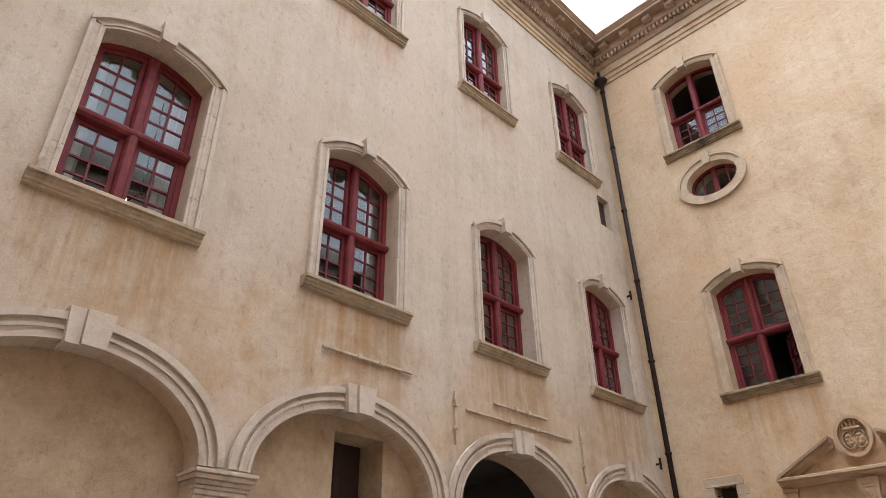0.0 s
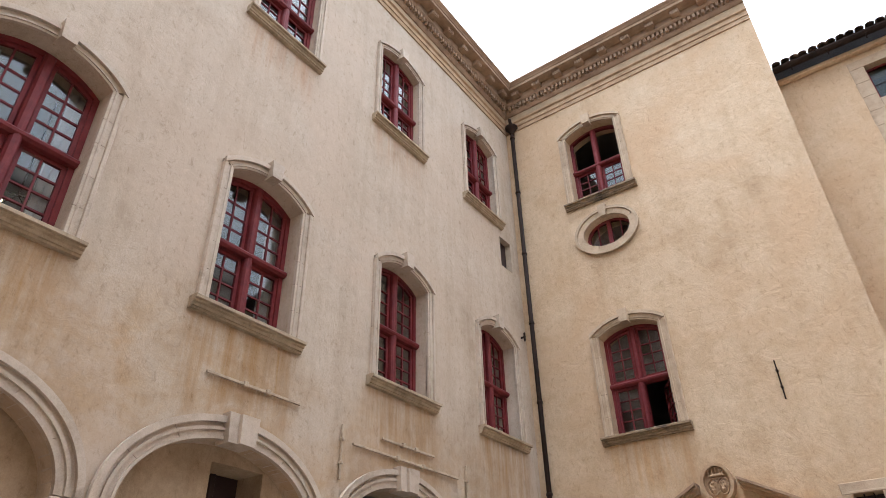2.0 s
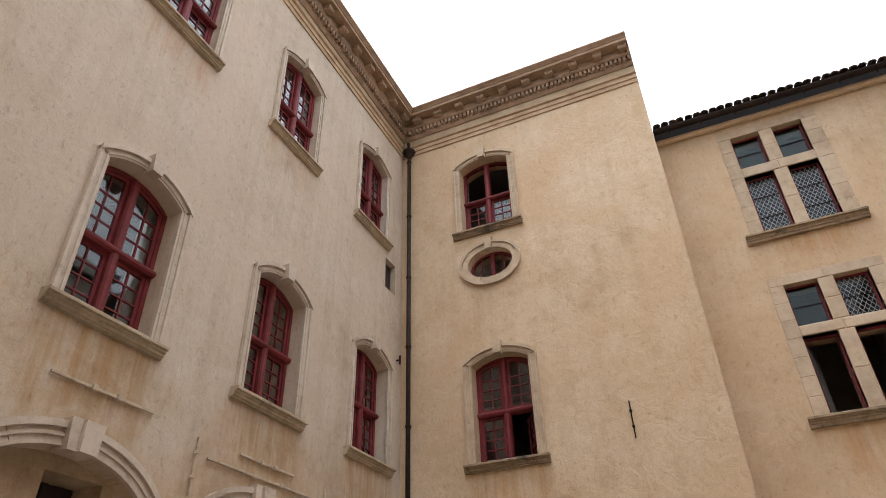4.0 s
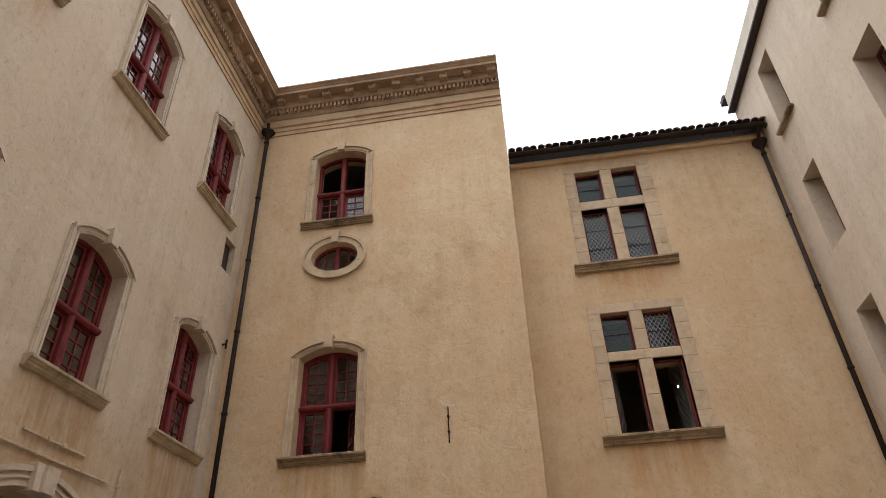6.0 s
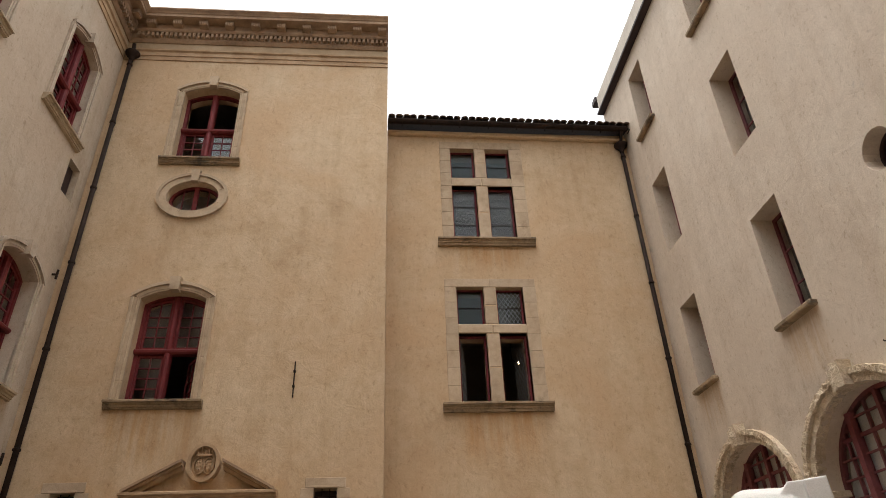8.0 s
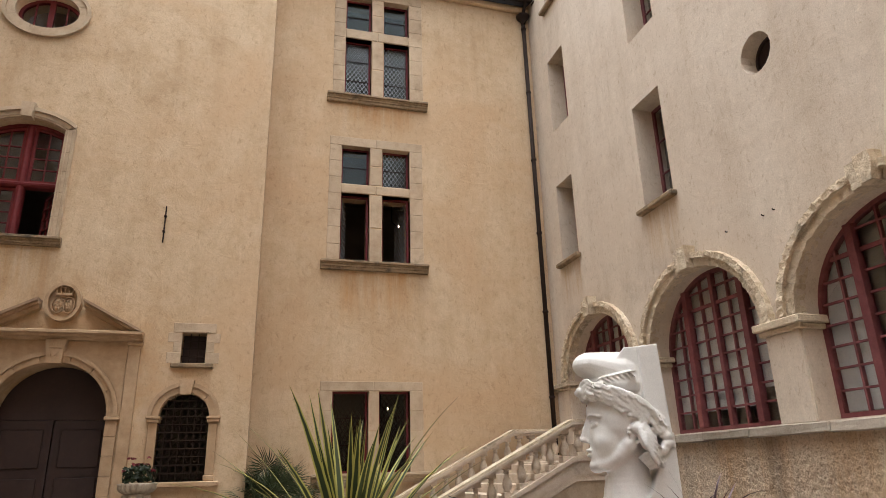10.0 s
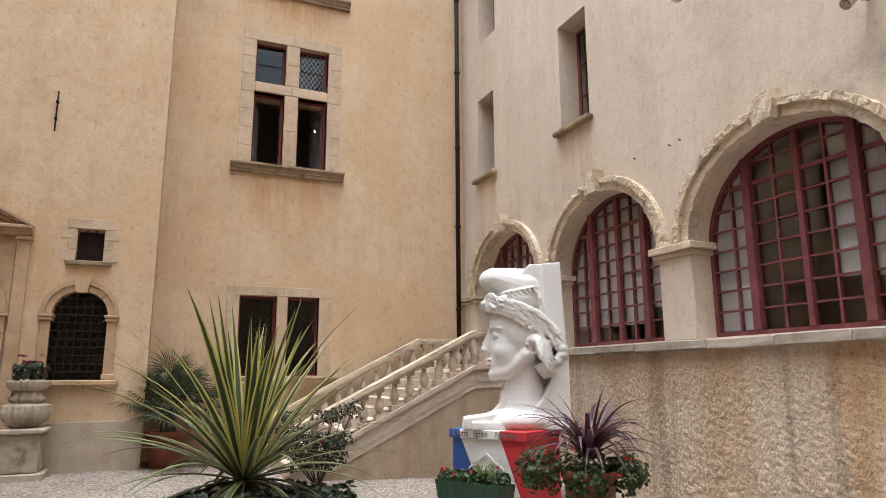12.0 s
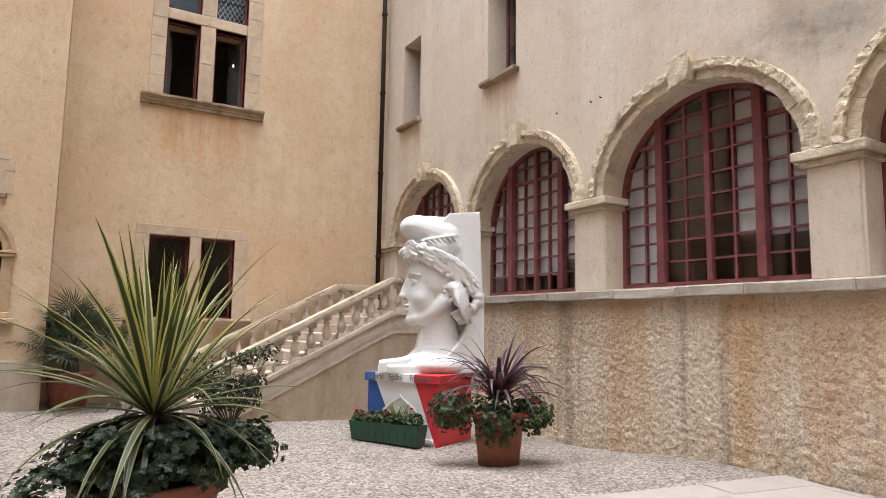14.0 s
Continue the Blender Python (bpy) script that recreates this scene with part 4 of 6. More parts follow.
# near-black leaves and arch board, in place of the opening's deep shade
for s in (-1, 1):
    xa, xb = sorted((s * 0.01, s * 0.91))
    leaf = boxp("dark_opening_leaf", t, DARKWOOD, xa, xb, 0.5, 0.55, 0.0, 2.55, 0.004)
    for z0, z1 in ((0.15, 0.95), (1.1, 1.6), (1.75, 2.4)):
        boxp("door_panel", leaf, DARKWOOD, xa + 0.12, xb - 0.12, 0.475, 0.505, z0, z1, 0.02)
part("dark_arch_fill", prism(bmesh.new(), ell(0, 2.555, 0.908, 0.92, 0, 180, 20), 0.52, 0.57), DARKWOOD, t)
step = boxp("door_step", t, STONE, -1.5, 1.5, -0.7, -0.06, -0.1, 0.15, 0.02)

# plinth under the north wall
tagged(boxp("plinth", None, PLINTH, -1.5, 0.33, YB - 0.035, YB, -0.1, 0.8, 0.012), "worn grey cement plinth along the ochre wall", "plinth", kind="structure")
tagged(boxp("plinth", None, PLINTH, -6.4, -4.3, YB - 0.035, YB, -0.1, 0.8, 0.012), "worn grey cement plinth along the ochre wall", "plinth", kind="structure")

# ---------------------------------------------------------------- west blind arcade
t = thing("blind_arcade", MA, "moulded stone blind arcade with keystones and imposts", "arcade", kind="structure")
H, R = HALF_A, RISE_A
for i, c in enumerate(CEN_A):
    cuts = [0, 30, 57, 83, 97, 123, 150, 180]
    for a, b in zip(cuts, cuts[1:]):
        if a == 83:
            continue
        part("voussoir", band(bmesh.new(), ell(c, SPRING, H, R, a, b - 0.35, 7), ell(c, SPRING, H + 0.2, R + 0.19, a, b - 0.35, 7), -0.05, 0.2), STONE, t)
    for r0, r1, pr in ((0.0, 0.035, 0.065), (0.1, 0.14, 0.075), (0.19, 0.27, 0.1)):
        for a, b in ((0, 84), (96, 180)):
            part("moulding", band(bmesh.new(), ell(c, SPRING, H + r0, R + r0, a, b, 20), ell(c, SPRING, H + r1, R + r1, a, b, 20), -pr, -0.045), STONE, t)
    zt = SPRING + R
    part("keystone", prism(bmesh.new(), [(-0.04 + c, zt - 0.05), (0.19 + c, zt - 0.06), (0.22 + c, zt + 0.3), (-0.05 + c, zt + 0.3)], -0.2, 0.1), STONE, t)
    part("keystone_wing", prism(bmesh.new(), [(-0.17 + c, zt - 0.05), (-0.045 + c, zt - 0.05), (-0.055 + c, zt + 0.31), (-0.2 + c, zt + 0.31)], -0.15, 0.1), STONE, t)
for c in (CEN_A[0] - 1.62, 2.815, 6.065, 9.3, 12.5):
    w = 0.28 if c < 12.4 else 0.12
    prof = ((0.0, 3.02, 0.06), (0.03, 3.06, 0.08), (0.05, 3.11, 0.1), (0.09, 3.16, 0.14), (0.12, 3.2, 0.17))
    zlo = 2.97
    for ext, z1, pr in prof:
        boxp("impost", t, STONE, c - w - ext * 0.6, c + w + ext * 0.6 if c < 12.3 else YB - 0.01, -pr, 0.28, zlo + 0.001, z1, 0.006)
        zlo = z1
    boxp("pier", t, STONE, c - w, c + w if c < 12.3 else YB - 0.01, -0.04, 0.28, -0.1, 2.8, 0.008)
    boxp("necking", t, STONE, c - w - 0.02, c + w + 0.02 if c < 12.3 else YB - 0.01, -0.07, 0.28, 2.8, 2.86, 0.01)
    boxp("pier_head", t, STONE, c - w, c + w if c < 12.3 else YB - 0.01, -0.04, 0.28, 2.86, 2.97, 0.006)
# infill behind three of the arches, one with a doorway
for i, c in enumerate(CEN_A):
    if i == 2:
        continue
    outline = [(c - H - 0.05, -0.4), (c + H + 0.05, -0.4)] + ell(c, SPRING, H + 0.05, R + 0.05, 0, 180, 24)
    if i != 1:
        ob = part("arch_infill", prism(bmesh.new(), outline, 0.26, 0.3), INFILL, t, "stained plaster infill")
    else:
        d0, d1, dz = 4.39, 5.19, 3.98
        split = lambda x: math.degrees(math.acos((x - c) / (H + 0.05)))  # noqa: E731
        bm = bmesh.new()
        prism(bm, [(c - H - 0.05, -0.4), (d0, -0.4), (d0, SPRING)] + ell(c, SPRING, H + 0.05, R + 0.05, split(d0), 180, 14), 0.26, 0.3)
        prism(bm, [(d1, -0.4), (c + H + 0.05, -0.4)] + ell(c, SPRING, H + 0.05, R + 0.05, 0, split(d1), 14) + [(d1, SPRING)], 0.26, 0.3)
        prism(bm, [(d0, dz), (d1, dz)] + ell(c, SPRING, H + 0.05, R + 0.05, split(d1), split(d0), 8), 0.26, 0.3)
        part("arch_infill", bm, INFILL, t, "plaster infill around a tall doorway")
        bm = bmesh.new()
        box(bm, d0 - 0.016, d0 + 0.004, 0.263, 0.75, -0.4, dz + 0.012)
        box(bm, d1 - 0.004, d1 + 0.016, 0.263, 0.75, -0.4, dz + 0.012)
        box(bm, d0 + 0.004, d1 - 0.004, 0.263, 0.75, dz - 0.004, dz + 0.012)
        part("door_lining", bm, INFILL, t)
        # dark sheet and post set back where the doorway is only unlit
        boxp("dark_opening_leaf", t, DARKWOOD, d0 - 0.01, d1 + 0.01, 0.76, 0.8, -0.1, dz + 0.01, 0.0)
        boxp("door_post", t, DARKWOOD, 4.74, 4.82, 0.72, 0.758, -0.1, dz, 0.006)

# painted wrought-iron tie anchors
for nm, m, x0, x1, z0, z1 in (("w", MA, 3.90, 5.43, 4.9, 4.9), ("w", MA, 7.16, 8.51, 4.84, 4.84), ("w", MA, 6.51, 9.21, 4.61, 4.61), ("w", MA, 6.28, 6.28, 4.06, 4.84),
                              ("w", MA, 9.46, 9.46, 3.92, 4.88), ("n", MB, -1.44, -1.44, 5.76, 6.5)):
    mt = PAINTED_IRON if nm == "w" else IRON
    a = thing("wall_anchor", m, "limewashed wrought-iron wall anchor bar" if nm == "w" else "dark wrought-iron wall anchor bar", "wall anchor", "wall anchors")
    bm = bmesh.new()
    hor = x1 > x0
    if hor:
        box(bm, x0, x1, -0.05, -0.015, z0 - 0.018, z0 + 0.018, 0.006)
    else:
        box(bm, x0 - 0.011, x0 + 0.011, -0.05, -0.015, z0, z1, 0.005)
    part("bar", bm, mt, a)
    for f in (0.38, 0.62) if hor else (0.3, 0.72):
        px, pz = x0 + (x1 - x0) * f, z0 + (z1 - z0) * f
        cw = 0.035 if hor else 0.022
        boxp("clasp", a, mt, px - cw, px + cw, -0.075, 0.0, pz - cw, pz + cw, 0.008)

# ---------------------------------------------------------------- main cornice of the two tall blocks
Y0 = -10.0


def sweep(name, prof, mat, parent, label=""):
    """A moulding (projection, height) run along the west wall, round the inner corner and along the north wall."""
    bm = bmesh.new()
    rows = [[bm.verts.new(v) for v in ((XA + p, Y0, z), (XA + p, YB - p, z), (XB, YB - p, z))] for p, z in prof]
    k = len(rows)
    for i in range(k):
        r, s = rows[i], rows[(i + 1) % k]
        for j in range(2):
            bm.faces.new((r[j], r[j + 1], s[j + 1], s[j]))
    bm.faces.new([r[0] for r in rows])
    bm.faces.new([r[2] for r in rows][::-1])
    return part(name, bm, mat, parent, label)


cor = thing("cornice", Matrix(), "heavy moulded stone cornice with dentils and fluted brackets", "cornice", kind="structure")
sweep("architrave", [(0.0, 14.86), (0.03, 14.86), (0.03, 14.99), (0.055, 14.995), (0.055, 15.12), (0.1, 15.15), (0.1, 15.2), (0.0, 15.22)], STONE_B, cor, "two-stepped stone architrave")
sweep("frieze", [(0.0, 15.222), (0.02, 15.222), (0.02, 15.47), (0.0, 15.47)], FRIEZE, cor)
sweep("bed_moulding", [(0.0, 15.472), (0.05, 15.472), (0.09, 15.52), (0.11, 15.56), (0.11, 15.73), (0.2, 15.735), (0.23, 15.77), (0.24, 15.79), (0.24, 15.97), (0.0, 15.97)],
      CORNICE, cor)
sweep("corona", [(0.0, 15.972), (0.52, 15.972), (0.52, 16.06), (0.54, 16.07), (0.56, 16.1), (0.62, 16.15), (0.62, 16.19), (0.0, 16.26)], CORNICE, cor)
dm = bpy.data.meshes.new("dentil")
b_ = box(bmesh.new(), -0.034, 0.034, -0.095, 0, 0, 0.13, 0.004)
b_.to_mesh(dm)
b_.free()
dm.materials.append(CORNICE)
for i in range(56):
    mesh_ob("dentil", dm, None, cor, m=pose(XA + 0.3 + 0.118 * i, YB - 0.112, 15.585))
for i in range(86):
    mesh_ob("dentil", dm, None, cor, m=pose(XA + 0.112, YB - 0.3 - 0.118 * i, 15.585, 0, 0, 90))
bm = bmesh.new()
box(bm, -0.115, 0.115, -0.17, 0, 0.03, 0.165, 0.006)
for i in range(4):
    box(bm, -0.105 + 0.058 * i, -0.069 + 0.058 * i, -0.195, -0.165, 0.035, 0.15, 0.006)
box(bm, -0.125, 0.125, -0.19, 0, 0.165, 0.178)
mm_ = bpy.data.meshes.new("bracket")
bm.to_mesh(mm_)
bm.free()
mm_.materials.append(CORNICE)
for i in range(10):
    mesh_ob("bracket", mm_, None, cor, m=pose(XA + 0.62 + 0.675 * i, YB - 0.24, 15.79))
for i in range(15):
    mesh_ob("bracket", mm_, None, cor, m=pose(XA + 0.24, YB - 0.62 - 0.675 * i, 15.79, 0, 0, 90))

# ---------------------------------------------------------------- wing roof, gutter and pipes
rf = thing("roof_wing", Matrix.Translation((XB, 0, 13.63)) @ Matrix.Rotation(radians(0.75), 4, 'Y') @ Matrix.Translation((-XB, 0, -13.8)), "old clay barrel-tile roof with dark gutter", "roof", kind="structure")
sl = math.atan2(1.5, 5.0)
part("roof_deck", prism(bmesh.new(), [(0, 0), (1, 0), (1, 0.05), (0, 0.05)], 0, 1), DARKWOOD, rf, m=Matrix.Translation((XB + 0.01, YM - 0.38, 13.8)) @
     Matrix.Rotation(sl, 4, 'X') @ Matrix.Diagonal((XC - XB + 0.1, 5.4, 1, 1)))
bm = bmesh.new()
for rad, inn in ((0.095, 0.08),):
    arc_o = [(rad * math.cos(radians(a)), rad * 0.62 * math.sin(radians(a))) for a in range(0, 181, 20)]
    arc_i = [(inn * math.cos(radians(a)), inn * 0.6 * math.sin(radians(a))) for a in range(0, 181, 20)]
    band(bm, arc_i, arc_o, 0, 0.42)
tm = bpy.data.meshes.new("roof_tile")
bmesh.ops.recalc_face_normals(bm, faces=bm.faces)
bm.to_mesh(tm)
bm.free()
tm.materials.append(TILE)
random.seed(5)
for r in range(3):
    for i in range(34):
        yy = 0.0 + 0.36 * r
        mesh_ob("roof_tile", tm, None, rf, m=Matrix.Translation((XB + 0.12 + 0.196 * i + random.uniform(-0.012, 0.012), YM - 0.52 + yy * math.cos(sl),
                13.875 + yy * math.sin(sl) + 0.02 * r)) @ Matrix.Rotation(sl * 0.9, 4, 'X') @ Matrix.Rotation(random.uniform(-0.05, 0.05), 4, 'Z'))
bm = bmesh.new()
run_x(bm, [(YM - 0.48, 13.83), (YM - 0.48, 13.79), (YM - 0.44, 13.74), (YM - 0.38, 13.72), (YM - 0.32, 13.75), (YM - 0.31, 13.83)], XB + 0.02, XC - 0.06)
part("gutter", bm, IRON, rf, "dark metal eaves gutter")
for i in range(9):
    x = XB + 0.4 + 0.78 * i
    boxp("gutter_hook", rf, IRON, x - 0.012, x + 0.012, YM - 0.49, YM - 0.3, 13.7, 13.725, 0.003)
boxp("eaves_board", rf, PLASTER_N, XB + 0.012, XC - 0.012, YM - 0.14, YM - 0.002, 13.6, 13.72, 0.02)


def downpipe(x, y, z_top, z_bot, off, label, feed):
    p = thing("downpipe", pose(x, y, 0), label, "drainpipe", "drainpipes")
    part("pipe", tube(bmesh.new(), (0, 0, z_bot), (0, 0, z_top - 0.2), 0.052, 14), IRON, p, smooth=True)
    part("hopper", lathe(bmesh.new(), [(0.055, z_top - 0.28), (0.06, z_top - 0.2), (0.11, z_top - 0.12), (0.17, z_top - 0.06), (0.185, z_top - 0.02), (0.185, z_top),
                                       (0.15, z_top)], 14), IRON, p, "flared rainwater head", smooth=True)
    z = z_top - 0.45
    while z > z_bot + 0.3:
        part("collar", lathe(bmesh.new(), [(0.052, z), (0.07, z + 0.01), (0.07, z + 0.05), (0.052, z + 0.06)], 14), IRON, p)
        boxp("pipe_bracket", p, IRON, -0.012 + min(off[0], 0), 0.012 + max(off[0], 0), -0.012 + min(off[1], 0), 0.012 + max(off[1], 0), z + 0.02, z + 0.04, 0.002)
        z -= 1.95
    part("feed_pipe", tube(bmesh.new(), (0, 0, z_top - 0.02), feed, 0.045, 10), IRON, p)
    return p


downpipe(XA + 0.25, YB - 0.11, 14.98, -0.1, (0, 0.11), "dark cast-iron downpipe in the corner below the cornice", (-0.02, -0.02, 15.3))
downpipe(6.8, YM - 0.12, 13.2, 1.5, (0, 0.12), "dark iron downpipe with flared head beside the wing gutter", (-0.02, -0.28, 13.46))

# eaves of the east block
ev = thing("eaves_east", MC, "dark eaves board under a pale rendered fascia", "eaves", kind="structure")
boxp("eaves_board", ev, DARKWOOD, -14.4, 10, -0.2, 0.1, 15.302, 15.38, 0.01)
boxp("fascia", ev, FASCIA, -14.3, 10, -0.16, 0.4, 15.382, 15.95, 0.015)
boxp("end_block", ev, DARKWOOD, -14.62, -14.3, -0.22, 0.5, 15.8, 16.0, 0.02)

# ---------------------------------------------------------------- east openings
for a, b, z0, z1, has in E_OPEN:
    t = thing(win_name(), MC @ pose(-(a + b) / 2, 0, 0), "plain deep window opening with brown timber frame" + (" and stone sill" if has else ""), "window", "plain openings", "structure")
    w = (b - a) / 2
    casement(t, -w, w, z0, z1, 0.42, REDPALE, 1, 3, stile=0.06)
    if has:
        boxp("sill", t, SILLSTONE, -w - 0.13, w + 0.1, -0.13, 0.4, z0 - 0.1, z0, 0.025)
for c in (6.06, 4.42):
    t = thing(win_name(), MC @ pose(-c, 0, 7.1), "small round plastered opening", "window", "round openings", "structure")
    # dark disc and ring put in for the shade inside the hole
    part("shutter", prism(bmesh.new(), ell(0, 0, 0.285, 0.305, 0, 345, 23), 0.3, 0.34), DARKWOOD, t, "dark disc standing in for the shade deep in the opening")
    part("frame", band(bmesh.new(), ell(0, 0, 0.25, 0.27, 0, 360, 24), ell(0, 0, 0.289, 0.309, 0, 360, 24), 0.26, 0.298), DARKWOOD, t)

# small square opening high in the west wall
t = thing(win_name(), MA @ pose(11.675, 0, 0), "small plain opening filled by a dark board in place of its shade", "window", kind="structure")
# dark board that stands for the unlit interior
boxp("shutter", t, DARKWOOD, -0.253, 0.253, 0.15, 0.19, 10.052, 10.898, 0.004)

# iron pins in the east wall
for yy, zz in ((6.48, 4.76), (6.28, 4.77), (7.23, 4.79)):
    pin = thing("wall_pin", MC @ pose(-yy, 0, zz), "small rusty iron pin set in the plaster", "wall pin", "wall pins")
    part("shank", tube(bmesh.new(), (0, 0.03, 0), (0, -0.03, -0.006), 0.011, 6, 0.009), IRON, pin)
    part("hook", tube(bmesh.new(), (0, -0.03, -0.006), (0, -0.034, 0.014), 0.009, 6, 0.007), IRON, pin)

# iron stubs beside the corner downpipe
for yy, zz in ((12.06, 8.35), (12.08, 4.62)):
    pin = thing("wall_bracket", MA @ pose(yy, 0, zz), "short dark iron bracket beside the corner downpipe", "bracket", "pipe brackets")
    part("upright", box(bmesh.new(), -0.02, 0.02, -0.12, -0.08, -0.11, 0.11, 0.006), IRON, pin)
    part("arm", box(bmesh.new(), -0.014, 0.014, -0.08, 0.02, -0.02, 0.02, 0.004), IRON, pin)

# ---------------------------------------------------------------- east arcade


def rough_up(bm, amount, cuts=1, scale=9.0):
    """Worn edges: split the faces once and push the points about."""
    bmesh.ops.subdivide_edges(bm, edges=bm.edges[:], cuts=cuts, use_grid_fill=True)
    for v in bm.verts:
        v.co += noise.noise_vector(v.co * scale) * amount
    return bm


LEDGE = surface("grey_chipped_ledge_stone", (0.4, 0.35, 0.285), (0.26, 0.22, 0.17), (0.5, 0.45, 0.38), big=2, mid=9, fine=40, rnd=0.16, bump=0.6, dirt=(0.14, 0.12, 0.1), dirt_lo=0.6)
arc = thing("stone_arcade", MC, "eroded limestone arcade with keystones over a ledge", "arcade", kind="structure")
for i, (c, h) in enumerate(ARC_E):
    cx = -c
    cuts = [0, 24, 47, 69, 84, 98, 120, 142, 161, 180]
    for a, b in zip(cuts, cuts[1:]):
        if a == 84:
            continue
        bm = band(bmesh.new(), ell(cx, E_SPRING, h - 0.005, E_RISE - 0.005, a, b - 0.4, 6), ell(cx, E_SPRING, h + 0.14, E_RISE + 0.13, a, b - 0.4, 6), -0.05, 0.12)
        part("voussoir", rough_up(bm, 0.02, 2, 13.0), STONE_WORN, arc)
        bm = band(bmesh.new(), ell(cx, E_SPRING, h + 0.13, E_RISE + 0.12, a, b - 0.2, 6), ell(cx, E_SPRING, h + 0.235, E_RISE + 0.215, a, b - 0.2, 6), -0.11, 0.02)
        part("hood_stone", rough_up(bm, 0.022, 2, 17.0), STONE_WORN, arc)
    zt = E_SPRING + E_RISE
    for x0, x1, pr, tp in ((-0.02, 0.15, 0.2, 0.33), (-0.19, -0.025, 0.15, 0.29)):
        bm = prism(bmesh.new(), [(cx + x0, zt - 0.03), (cx + x1, zt - 0.03), (cx + x1 + 0.03, zt + tp), (cx + x0 - 0.02, zt + tp)], -pr, 0.1)
        bmesh.ops.subdivide_edges(bm, edges=bm.edges[:], cuts=3, use_grid_fill=True)
        part("keystone", rough_up(bm, 0.025, 1, 7.0), STONE_WORN, arc)
piers = [(-13.35, -12.75), (-10.11, -9.53), (-6.85, -6.24), (-3.36, -2.83)]
for x0, x1 in piers:
    bm = box(bmesh.new(), x0 - 0.11, x1 + 0.11, -0.12, 0.36, E_SPRING - 0.1, E_SPRING, 0.012)
    part("impost", rough_up(bm, 0.012), STONE_WORN, arc)
    bm = box(bmesh.new(), x0 - 0.06, x1 + 0.06, -0.07, 0.34, E_SPRING - 0.17, E_SPRING - 0.102, 0.012)
    part("impost_neck", rough_up(bm, 0.012), STONE_WORN, arc)
    part("pier", box(bmesh.new(), x0 + 0.012, x1 - 0.012, -0.028, 0.02, 1.99, E_SPRING - 0.17, 0.012), PLASTER_E, arc, "pale plastered pier")
random.seed(8)
x = -9.35
while x < 9:
    ln = random.uniform(0.9, 1.6)
    bm = box(bmesh.new(), x, min(x + ln, 9.4) - 0.006, -0.15 + random.uniform(-0.012, 0.012), 0.5, 1.86 + random.uniform(-0.01, 0.01), 1.985 + random.uniform(-0.004, 0.004), 0.015)
    part("ledge_stone", rough_up(bm, 0.014), LEDGE, arc)
    x += ln
bm = box(bmesh.new(), XC - 0.03, XC + 0.02, -10, 9.6, -0.6, 1.862)
GN, GM = 400, 96
grid = []
for i in range(GN + 1):
    yb = -0.6 + 10.2 * i / GN
    col = []
    for k in range(GM + 1):
        zb = -0.55 + 2.41 * k / GM
        q = Vector((0.0, yb, zb))
        h = 0.014 * noise.noise(q * 2.3) + 0.008 * noise.noise(q * 11.0) + 0.011 * noise.noise(q * 17.0)
        col.append(bm.verts.new((XC - 0.04 - h, yb, zb)))
    grid.append(col)
for a, b in zip(grid, grid[1:]):
    for k in range(GM):
        bm.faces.new((a[k], a[k + 1], b[k + 1], b[k]))
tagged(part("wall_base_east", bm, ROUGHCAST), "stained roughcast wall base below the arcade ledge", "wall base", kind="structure")


